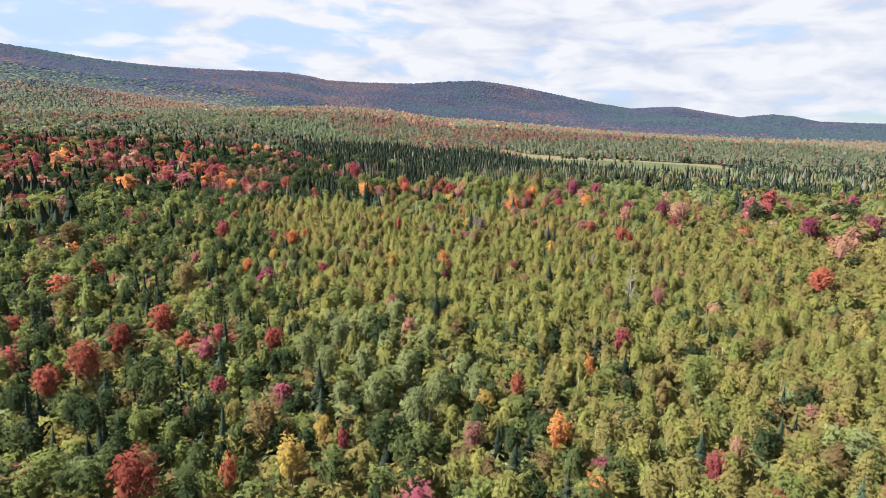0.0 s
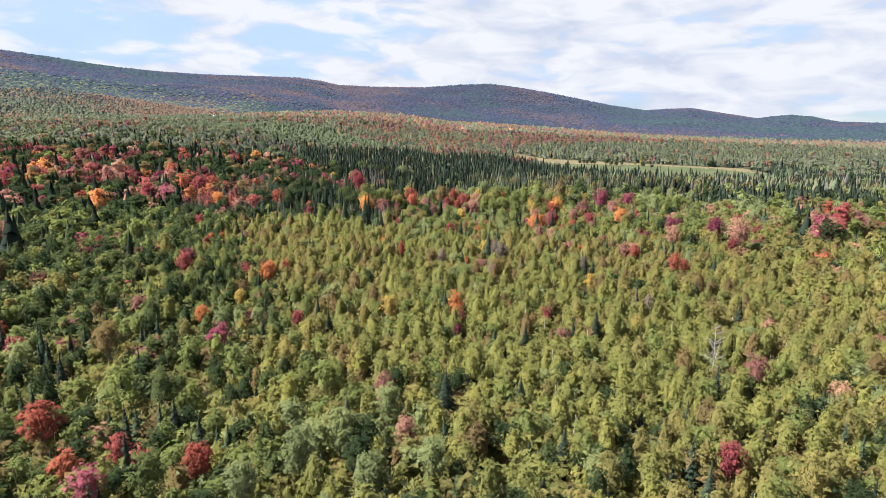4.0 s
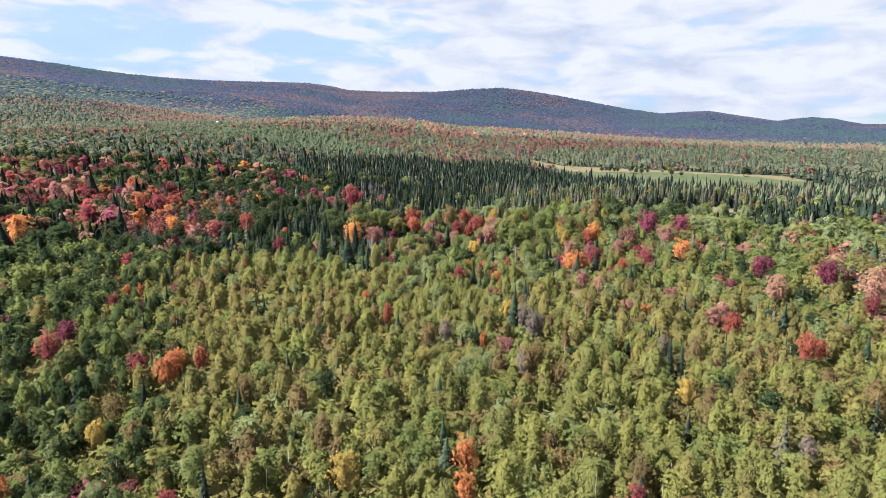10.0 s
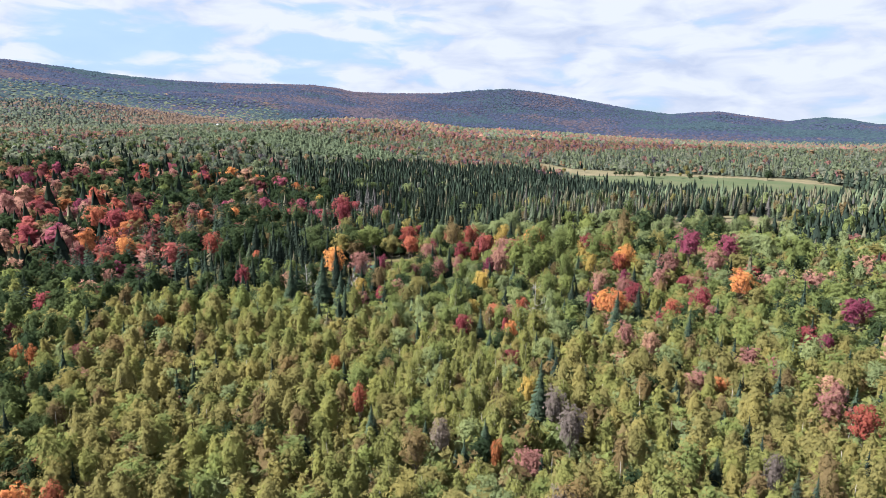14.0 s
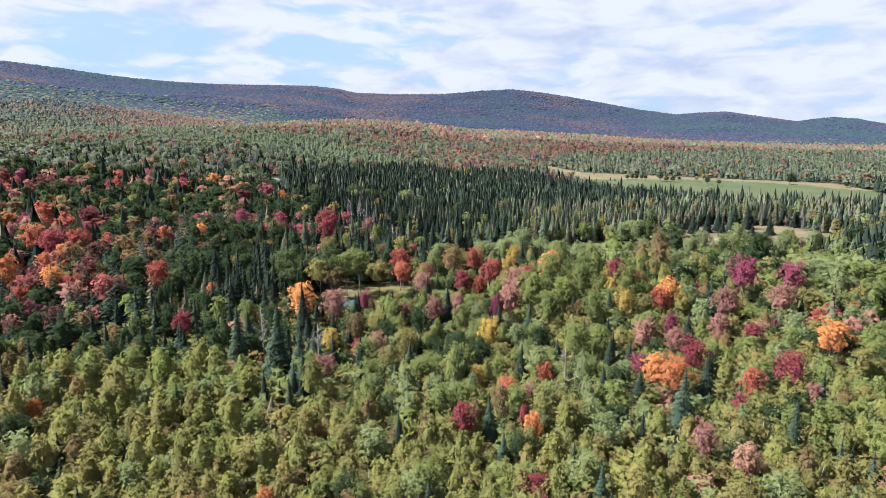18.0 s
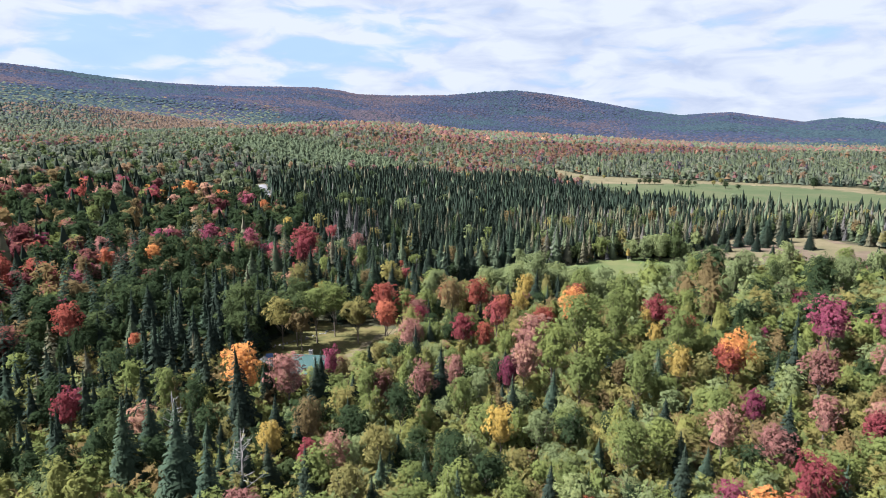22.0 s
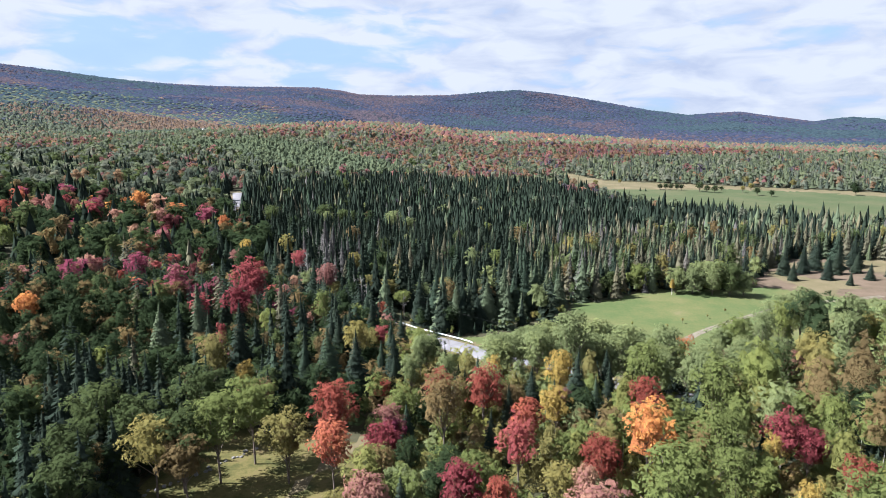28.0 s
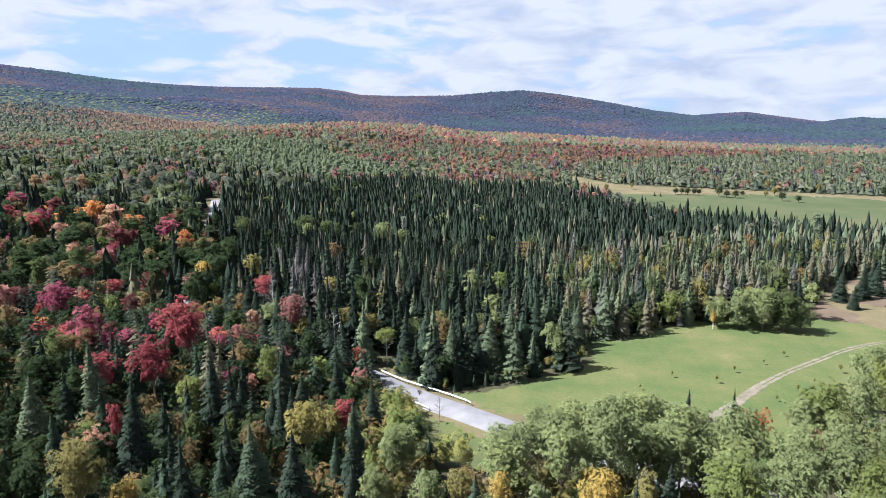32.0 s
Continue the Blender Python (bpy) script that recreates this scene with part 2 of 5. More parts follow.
SCRUB_EDGE = [(-150, 190), (-78, 171), (-36, 135), (-60, 60), (14, 20), (60, 20), (160, 110), (140, 235), (92, 242), (42, 256), (9, 262), (-28, 270), (-70, 298), (-110, 302), (-165, 326), (-180, 250)]
CLEARING_EDGE = [(106, 524), (118, 545), (150, 576), (195, 572), (215, 530), (185, 503), (138, 506)]


def mesh_of(name, verts, tris, mats, index=None, smooth=False, outward=None, tone=None):
    """A mesh of triangles from arrays."""
    me = bpy.data.meshes.new(name)
    verts, tris = np.asarray(verts, np.float32), np.asarray(tris, np.int32)
    me.vertices.add(len(verts))
    me.vertices.foreach_set("co", verts.ravel())
    me.loops.add(3 * len(tris))
    me.loops.foreach_set("vertex_index", tris.ravel())
    me.polygons.add(len(tris))
    me.polygons.foreach_set("loop_start", np.arange(len(tris), dtype=np.int32) * 3)
    if index is not None:
        me.polygons.foreach_set("material_index", np.asarray(index, np.int32))
    me.polygons.foreach_set("use_smooth", np.full(len(tris), smooth))
    for m in mats:
        me.materials.append(m)
    if tone is not None:
        me.attributes.new("tone", "FLOAT", "POINT").data.foreach_set("value", np.asarray(tone, np.float32))
    if outward is not None:
        me.attributes.new("outward", "FLOAT_VECTOR", "POINT").data.foreach_set("vector", np.asarray(outward, np.float32).ravel())
    me.update(calc_edges=True)
    return me


def graded(start, marks):
    """Coordinates from start on, in steps (upto, step)."""
    out = [start]
    for upto, step in marks:
        while out[-1] < upto - 1e-6:
            out.append(min(upto, out[-1] + step))
    return np.array(out)


def build_ground():
    xs = graded(-4700, [(-1500, 90), (-500, 30), (-200, 10), (-70, 5), (170, 2.2), (300, 6), (760, 9), (1500, 35), (4700, 90)])
    ys = graded(-900, [(20, 60), (320, 6), (580, 2.2), (640, 6), (1110, 9), (2000, 30), (5000, 70)])
    X, Y = np.meshgrid(xs, ys)
    Z = ground_height(X, Y)
    nx, ny = len(xs), len(ys)
    V = np.stack([X, Y, Z], -1).reshape(-1, 3)
    i = (np.arange(ny - 1)[:, None] * nx + np.arange(nx - 1)[None]).ravel()
    F = np.stack([np.stack([i, i + 1, i + nx + 1], 1), np.stack([i, i + nx + 1, i + nx], 1)], 1).reshape(-1, 3)
    C = V[F].mean(1)
    x = C[:, 0] + (speckle(C[:, 0], C[:, 1], 5, 1) - 0.5) * 3
    y = C[:, 1] + (speckle(C[:, 0], C[:, 1], 5, 2) - 0.5) * 3
    index = np.zeros(len(F), np.int32)
    # distant ground takes the haze-tinted hill colour
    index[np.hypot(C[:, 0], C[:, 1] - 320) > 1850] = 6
    index[inside(x + (speckle(x, y, 20, 8) - 0.5) * 16, y, SCRUB_EDGE)] = 7
    index[inside(x, y, FIELD_EDGE)] = 5
    back = inside(x, y, FIELD_EDGE) & (speckle(x, y, 60, 7) * 60 + (y - 900) + 0.38 * (x - 200) > 8)
    index[back] = 2
    index[inside(x, y, MEADOW_EDGE)] = 1
    index[inside(x, y, VERGE_EDGE)] = 1
    index[inside(x, y, CLEARING_EDGE)] = np.where(speckle(x, y, 16, 9) > 0.42, 4, 2)[inside(x, y, CLEARING_EDGE)]
    index[off_line(x, y, ROAD_LINE) < 6.0] = 2
    index[inside(x, y, LAWN_EDGE)] = 3
    index[(off_line(C[:, 0], C[:, 1], DRIVE_LINE) < 0.9)] = 2
    me = mesh_of("ground", V, F, [FOREST_FLOOR, MEADOW, DRY_GRASS, LAWN, BROWN_SOIL, FIELD, HAZY_HILL_FLOOR, SCRUB], index, smooth=True)
    tagged(new("ground", me), "forest floor, mown meadow and sandy tracks in a valley", "ground", kind="structure")


build_ground()


def smooth_line(line, step=2.0):
    pts = np.array(line, float)
    for _ in range(3):
        a, b = pts[:-1] * 0.75 + pts[1:] * 0.25, pts[:-1] * 0.25 + pts[1:] * 0.75
        pts = np.concatenate([pts[:1], np.stack([a, b], 1).reshape(-1, 2), pts[-1:]])
    d = np.concatenate([[0], np.cumsum(np.hypot(*np.diff(pts, axis=0).T))])
    s = np.arange(0, d[-1], step)
    return np.stack([np.interp(s, d, pts[:, 0]), np.interp(s, d, pts[:, 1])], 1)


def build_road():
    p = smooth_line(ROAD_LINE)
    t = np.gradient(p, axis=0)
    t /= np.hypot(t[:, 0], t[:, 1])[:, None]
    n = np.stack([-t[:, 1], t[:, 0]], 1)
    V, cols = [], [(-3.9, -0.25), (-3.5, 0.08), (0, 0.16), (3.5, 0.08), (3.9, -0.25)]
    for off, h in cols:
        q = p + n * off
        V.append(np.column_stack([q, ground_height(p[:, 0], p[:, 1]) + h + 0.1]))
    k = len(p)
    V = np.concatenate(V)
    F = []
    for c in range(len(cols) - 1):
        i = np.arange(k - 1) + c * k
        F += [np.stack([i, i + k, i + 1], 1), np.stack([i + 1, i + k, i + k + 1], 1)]
    me = mesh_of("road", V, np.concatenate(F)[:, ::-1], [ROAD], smooth=True)
    tagged(new("road", me), "pale grey chip-sealed country road through the woods", "road", kind="structure")


build_road()


def build_track():
    p = smooth_line(TRACK_LINE, 1.0)
    t = np.gradient(p, axis=0)
    t /= np.hypot(t[:, 0], t[:, 1])[:, None]
    n = np.stack([-t[:, 1], t[:, 0]], 1)
    rng = np.random.default_rng(4)
    near = np.clip((75 - p[:, 0]) / 30, 0, 1)
    for side in (-0.6, 0.6):
        wide = 0.34 + 0.62 * near + rng.uniform(-0.2, 0.2, len(p))
        rows = [np.column_stack([p + n * (side + s * wide[:, None]), ground_height(p[:, 0], p[:, 1]) + h]) for s, h in ((-1, 0.03), (0, 0.06), (1, 0.03))]
        k = len(p)
        i = np.arange(k - 1)
        F = np.concatenate([np.concatenate([np.stack([i + c * k, i + 1 + c * k, i + k + c * k], 1), np.stack([i + 1 + c * k, i + 1 + k + c * k, i + k + c * k], 1)]) for c in (0, 1)])
        tagged(new("wheel_track", mesh_of("wheel_track", np.concatenate(rows), F[:, ::-1], [SAND], smooth=True)), "pale sandy wheel rut worn across a meadow", "track", kind="structure")


build_track()

# ---- trees ----


def shards(rng, centre, normal, size):
    """Triangles, one for each leaf clump, facing roughly along the normals."""
    n = len(centre)
    normal = normal + rng.normal(0, 0.45, (n, 3))
    normal /= np.linalg.norm(normal, axis=1)[:, None]
    side = np.cross(normal, rng.normal(0, 1, (n, 3)))
    side /= np.linalg.norm(side, axis=1)[:, None]
    other = np.cross(normal, side)
    V = np.empty((n, 3, 3))
    for k in range(3):
        a = 2 * math.pi * k / 3 + rng.normal(0, 0.25, n)
        r = (size * rng.uniform(0.6, 1.3, n))[:, None]
        V[:, k] = centre + r * (np.cos(a)[:, None] * side + np.sin(a)[:, None] * other)
    return V.reshape(-1, 3), np.arange(3 * n).reshape(-1, 3)


def unit(v):
    return v / np.linalg.norm(v, axis=1)[:, None]


def joined(pieces):
    V, F, base = [], [], 0
    for v, f in pieces:
        V.append(v), F.append(np.asarray(f) + base)
        base += len(v)
    return np.concatenate(V), np.concatenate(F)


def limb(p0, p1, r0, r1, sides=5):
    p0, p1 = np.array(p0, float), np.array(p1, float)
    d = p1 - p0
    d /= np.linalg.norm(d)
    a = np.cross(d, (0.3, 0.9, 0.1))
    a /= np.linalg.norm(a)
    b = np.cross(d, a)
    w = np.arange(sides) * 2 * math.pi / sides
    ring = np.cos(w)[:, None] * a + np.sin(w)[:, None] * b
    V = np.concatenate([p0 + r0 * ring, p1 + r1 * ring])
    i = np.arange(sides)
    j = (i + 1) % sides
    return V, np.concatenate([np.stack([i, j, i + sides], 1), np.stack([j, j + sides, i + sides], 1)])


def leaves_round(rng, C, R, n, size, centre, reach, lift=0.45):
    """Leaf sprays on the upper shells of clumps (centres C, half-axes R) that make up one crown."""
    weight = R[:, 0] * R[:, 2]
    pick = rng.choice(len(C), n, p=weight / weight.sum())
    d = unit(rng.normal(0, 1, (n, 3)) + np.array([0, 0, 0.3]))
    d[:, 2] = np.where(d[:, 2] < -0.35, -d[:, 2], d[:, 2])
    at = C[pick] + d * R[pick] * rng.uniform(0.62, 1.10, n)[:, None]
    v, f = shards(rng, at, d + np.array([0, 0, 0.5]), size)
    whole = (at - centre) / reach
    face = unit(0.30 * d + 0.36 * whole + np.array([0, 0, lift + 0.1]) + rng.normal(0, 0.07, (n, 3)))
    return v, f, np.repeat(face, 3, 0)


def broadleaf(rng, height, radius, base, n, size, blobs=12):
    """Crown and trunk of a broad-leaved tree of unit kind, in metres."""
    mid, half = (height + base) / 2, (height - base) / 2
    C, R = [(0, 0, mid + 0.15 * half)], [(radius * 0.62, radius * 0.62, half * 0.72)]
    for k in range(blobs):
        w = k * 2.39996 + rng.uniform(-0.45, 0.45)
        u = -0.62 + 1.5 * (k + rng.uniform(0, 1)) / blobs
        reach = radius * math.sqrt(max(0.04, 1 - u * u)) * rng.uniform(0.45, 0.98)
        r = radius * rng.uniform(0.22, 0.44) * (12 / max(12, blobs)) ** 0.25
        C.append((math.cos(w) * reach, math.sin(w) * reach, mid + u * half * rng.uniform(0.74, 0.92)))
        R.append((r, r, r * rng.uniform(0.75, 1.05)))
    C, R = np.array(C), np.array(R)
    crown = leaves_round(rng, C, R, n, size, np.array([0, 0, mid]), np.array([radius, radius, half]))
    r = height * 0.011 + 0.03
    wood = [limb((0, 0, -0.5), (rng.normal(0, 0.12), rng.normal(0, 0.12), base + half * 0.9), r, r * 0.4, 6)]
    for k in range(1, blobs, 2):
        foot = min(C[k][2] - radius * 0.4, base + half * 0.6)
        wood.append(limb((0, 0, max(base * 0.6, foot - radius * 0.5)), C[k], r * 0.45, r * 0.12, 4))
    return crown, joined(wood)


def teardrop(rng, height, radius, base, n, size, plumes=7):
    """A young birch: a slim, soft crown of upright leafy plumes round a pale stem."""
    C, R = [(0, 0, base + (height - base) * 0.5)], [(radius * 0.5, radius * 0.5, (height - base) * 0.42)]
    for k in range(plumes):
        w, u = k * 2.39996 + rng.uniform(-0.5, 0.5), (k + rng.uniform(0, 1)) / plumes
        slim = min(1.0, (1.04 - u) * 1.55) ** 0.75
        reach = radius * rng.uniform(0.40, 0.72) * slim
        r = radius * (0.16 + 0.30 * slim) * rng.uniform(0.8, 1.15)
        C.append((math.cos(w) * reach, math.sin(w) * reach, base + (height - base) * (0.14 + 0.76 * u)))
        R.append((r, r, r * rng.uniform(1.3, 1.9)))
    C, R = np.array(C), np.array(R)
    mid = (base + height) / 2
    v, f, face = leaves_round(rng, C, R, n, size, np.array([0, 0, mid]), np.array([radius, radius, (height - base) * 0.5]), 0.5)
    middle = np.repeat(v.reshape(-1, 3, 3).mean(1), 3, 0)
    v = middle + (v - middle) * np.array([0.9, 0.9, 1.15])
    wood = [limb((0, 0, -0.5), (rng.normal(0, 0.15), rng.normal(0, 0.15), height * 0.9), height * 0.009 + 0.02, 0.02, 6)]
    for k in range(1, len(C)):
        wood.append(limb((0, 0, max(base * 0.7, C[k][2] - radius * 1.1)), C[k] + np.array([0, 0, R[k][2] * 0.5]), 0.04, 0.012, 4))
    return (v, f, face), joined(wood)


def conifer(rng, height, radius, tiers, arms, splits, droop=0.35, lean=0.0):
    """Whorls of drooping boughs round a straight stem."""
    V, count = [], tiers * arms
    for k in range(count):
        u = ((k + rng.uniform(0, 1)) / count) ** 1.15
        z = height * (0.05 + 0.94 * u)
        w = k * 2.39996 + rng.uniform(-0.3, 0.3)
        l = (radius * (1 - u) ** 1.0 + 0.10) * rng.uniform(0.68, 1.15)
        out, side = np.array([math.cos(w), math.sin(w), 0]), np.array([-math.sin(w), math.cos(w), 0])
        root, tip = np.array([0, 0, z + 0.15 * l]), out * l + np.array([0, 0, z - droop * l])
        width = l * 0.42 + 0.1
        if splits == 1:
            V += [root, tip + side * width * 0.9, tip - side * width * 0.9 + np.array([0, 0, -0.12 * l])]
            continue
        for s in range(splits):
            f = (s + 0.35) / splits
            c = root + (tip - root) * f
            e = tip + (root - tip) * (1 - f) * 0.35
            spread = width * (1.15 - 0.6 * f)
            V += [c, e + side * spread + np.array([0, 0, -0.10 * l * rng.uniform(0, 1.5)]), e + side * spread * 0.1 + out * 0.08 * l]
            V += [c, e - side * spread + np.array([0, 0, -0.10 * l * rng.uniform(0, 1.5)]), e - side * spread * 0.1 + out * 0.08 * l]
    top = height * 0.9
    for j in range(3):
        w = 2.1 * j
        V += [np.array([0, 0, height * 1.03]), np.array([math.cos(w) * 0.16, math.sin(w) * 0.16, top]), np.array([math.cos(w + 1.5) * 0.16, math.sin(w + 1.5) * 0.16, top])]
    V = np.array(V)
    V[:, 0] += lean * V[:, 2]
    flat = np.hypot(V[:, 0], V[:, 1]) + 0.05
    face = unit(np.stack([V[:, 0] / flat, V[:, 1] / flat, np.full(len(V), 0.65)], 1))
    return (V, np.arange(len(V)).reshape(-1, 3), face), limb((0, 0, -0.5), (lean * height, 0, height * 0.95), height * 0.011 + 0.02, 0.02, 5)


def fir(rng, height, radius, tiers=4, sides=5):
    """A narrow spruce seen from afar: ragged skirts one above the other."""
    P, F = [], []
    for k in range(tiers):
        u = k / tiers
        z0, z1, r = height * (0.12 + 0.80 * u), height * min(1.04, 0.12 + 0.80 * u + 0.52 * (1 - 0.45 * u)), radius * (1 - u) ** 0.85
        base = len(P)
        for j in range(sides):
            w = 2 * math.pi * (j + 0.5 * (k % 2) + rng.uniform(-0.25, 0.25)) / sides
            q = r * rng.uniform(0.65, 1.25)
            P.append((q * math.cos(w), q * math.sin(w), z0 + height * rng.uniform(-0.06, 0.03)))
        P.append((rng.normal(0, 0.05), rng.normal(0, 0.05), z1))
        F += [(base + j, base + (j + 1) % sides, base + sides) for j in range(sides)]
    P = np.array(P)
    flat = np.hypot(P[:, 0], P[:, 1])[:, None] + 0.05
    out = np.concatenate([P[:, :2] / flat, np.full((len(P), 1), 0.55)], 1)
    return P, np.array(F), unit(out)


def dome(rng, height, radius, low, sides=6, rings=2):
    """A closed lumpy crown from the height low up."""
    P = []
    for k in range(rings):
        for j in range(sides):
            w = 2 * math.pi * (j + 0.5 * k + rng.uniform(-0.25, 0.25)) / sides
            r = radius * (1.0 if k == 0 else 0.68) * rng.uniform(0.75, 1.2)
            P.append((r * math.cos(w), r * math.sin(w), low + (height - low) * (0.0 if k == 0 else 0.66) * rng.uniform(0.85, 1.1)))
    P.append((0, 0, height))
    F = []
    for k in range(rings - 1):
        for j in range(sides):
            a, b = k * sides + j, k * sides + (j + 1) % sides
            F += [(a, b, a + sides), (b, b + sides, a + sides)]
    last = (rings - 1) * sides
    F += [(last + j, last + (j + 1) % sides, len(P) - 1) for j in range(sides)]
    P = np.array(P)
    return P, np.array(F), unit((P - np.array([0, 0, low * 0.6])) * np.array([1 / radius, 1 / radius, 1.6 / height]))


def filled(crown, core):
    """A crown of sprays round a closed core."""
    return np.concatenate([crown[0], core[0]]), np.concatenate([crown[1], core[1] + len(crown[0])]), np.concatenate([crown[2], core[2]])


def calm(tree):
    """The same crown with its facing eased towards the sky, for canopies far off."""
    v, f, face = tree
    return v, f, unit(face * 0.45 + np.array([0, 0, 0.75]))


SEED = np.random.default_rng(11)
# the full trees, kind by kind: crown, wood
BIRCH_SIZES = ((9.0, 1.9, 9), (8.2, 1.7, 8), (9.8, 2.1, 11), (7.4, 1.6, 7), (8.8, 1.5, 7), (8.4, 2.3, 10))
def leafy(made, height, radius, base, width=0.74):
    """A tree whose sprays stand round a closed leafy core."""
    crown, wood = made
    return filled(crown, dome(SEED, height * 0.93, radius * width, base + (height - base) * 0.18, 7)), wood


def birch(h, r, low, n, size, plumes):
    return leafy(teardrop(SEED, h, r, h * low, n, size, plumes), h, r, h * low, 0.68)


def maple(h, r, low, n, size, blobs):
    return leafy(broadleaf(SEED, h, r, h * low, n, size, blobs), h, r, h * low, 0.62)


FULL = {
    "birch": [birch(h, r, 0.28, 600, 0.25, p + 6) for h, r, p in BIRCH_SIZES],
    "broad": [maple(h, r, 0.42, 760, 0.34, 28) for h, r in ((12.0, 3.2), (11.0, 2.9), (13.0, 3.5), (10.5, 3.1))],
    "grove": [maple(h, r, 0.36, 1400, 0.29, 36) for h, r in ((12.0, 3.3), (11.0, 3.0), (13.0, 3.5))],
    "spruce": [(filled(conifer(SEED, h, r, 18, 10, 2)[0], fir(SEED, h * 0.92, r * 0.55, 5, 6)), limb((0, 0, -0.5), (0, 0, h * 0.95), h * 0.011 + 0.02, 0.02, 5)) for h, r in ((12.5, 3.6), (11.0, 3.2), (13.5, 3.7), (9.5, 3.0))],
    "bush": [maple(h, r, 0.04, 1000, 0.36, 32) for h, r in ((9.0, 3.3), (8.0, 3.4))],
    "park": [maple(h, r, 0.40, 1200, 0.34, 26) for h, r in ((11.5, 3.7), (10.5, 3.3))],
}
NEAR = {
    "birch": [birch(h, r, 0.40, 190, 0.36, p + 2)[0] for h, r, p in BIRCH_SIZES],
    "broad": [maple(h, r, 0.44, 220, 0.52, 20)[0] for h, r in ((12.0, 3.0), (11.0, 2.7), (13.0, 3.3), (10.0, 2.8))],
    "spruce": [filled(conifer(SEED, h, r, 10, 6, 2)[0], fir(SEED, h * 0.92, r * 0.55, 4, 5)) for h, r in ((12.5, 3.5), (11.0, 3.1), (13.5, 3.7))],
}
MID = {
    "birch": [birch(h, r, 0.42, 80, 0.60, 8)[0] for h, r in ((9.0, 2.1), (8.0, 1.9), (9.8, 2.4))],
    "broad": [maple(h, r, 0.40, 110, 0.80, 14)[0] for h, r in ((12.0, 3.1), (11.0, 2.8), (13.0, 3.3))],
    "spruce": [conifer(SEED, h, r, 12, 6, 1)[0] for h, r in ((12.5, 3.4), (11.0, 3.0), (13.5, 3.6))],
}
LOW = {
    "birch": [filled(teardrop(SEED, h, r, h * 0.45, 36, 0.95, 6)[0], dome(SEED, h * 0.88, r * 0.8, h * 0.4, 5)) for h, r in ((9.5, 2.4), (8.5, 2.2))],
    "broad": [filled(broadleaf(SEED, h, r, h * 0.45, 54, 1.15, 9)[0], dome(SEED, h * 0.88, r * 0.85, h * 0.4, 6)) for h, r in ((11.5, 3.3), (10.5, 3.1), (10.0, 3.5))],
    "spruce": [fir(SEED, h, r, 5, 6) for h, r in ((12.0, 2.7), (13.5, 2.9), (10.0, 2.5), (11.5, 2.6))],
}
FAR = {
    "birch": [calm(filled(teardrop(SEED, h, r, h * 0.5, 9, 1.5, 4)[0], dome(SEED, h * 0.92, r * 0.95, h * 0.40, 5, 1))) for h, r in ((8.5, 2.4), (9.5, 2.7), (7.5, 2.3))],
    "broad": [calm(filled(broadleaf(SEED, h, r, h * 0.45, 11, 1.7, 6)[0], dome(SEED, h * 0.90, r * 0.95, h * 0.42, 6, 1))) for h, r in ((9.5, 3.4), (8.5, 3.7), (10.5, 3.5))],
    "spruce": [calm(fir(SEED, h, r, 3, 5)) for h, r in ((9.0, 2.5), (10.2, 2.6), (7.8, 2.3))],
}
BLUE = {
    "birch": [calm(dome(SEED, h, r, h * 0.45, 6, 1)) for h, r in ((8.0, 4.0), (7.0, 3.6), (9.0, 3.8))],
    "broad": [calm(dome(SEED, h, r, h * 0.5, 7, 1)) for h, r in ((8.5, 4.8), (7.5, 4.6), (9.5, 4.6))],
    "spruce": [calm(fir(SEED, h, r, 2, 5)) for h, r in ((9.5, 3.6), (8.5, 3.4))],
}
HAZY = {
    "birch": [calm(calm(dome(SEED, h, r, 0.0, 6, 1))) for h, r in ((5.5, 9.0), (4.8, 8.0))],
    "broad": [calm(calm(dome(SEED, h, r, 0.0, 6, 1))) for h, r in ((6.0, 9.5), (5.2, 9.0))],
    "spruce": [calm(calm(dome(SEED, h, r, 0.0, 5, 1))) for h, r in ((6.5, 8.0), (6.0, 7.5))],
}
# narrow close-set spruces of the dark stand, far and near
FIR = {
    "birch": LOW["birch"], "broad": LOW["broad"],
    "spruce": [fir(SEED, h, r, 5, 6) for h, r in ((11.5, 2.5), (12.5, 2.6), (10.5, 2.4), (11.0, 2.7), (13.0, 2.5))],
}
FIR_NEAR = {
    "birch": MID["birch"], "broad": MID["broad"],
    "spruce": [filled(conifer(SEED, h, r, 9, 6, 2, 0.4)[0], fir(SEED, h * 0.93, r * 0.62, 4, 5)) for h, r in ((12.0, 2.9), (13.5, 3.0), (10.5, 2.7), (11.5, 3.1))],
}
THICKET = {k: [filled(broadleaf(SEED, 4.4, 2.0, 1.4, 34, 0.52, 8)[0], dome(SEED, 3.9, 1.7, 1.6, 6, 1)) for j in range(3)] for k in ("birch", "broad", "spruce")}
KINDS = ["birch", "broad", "spruce"]

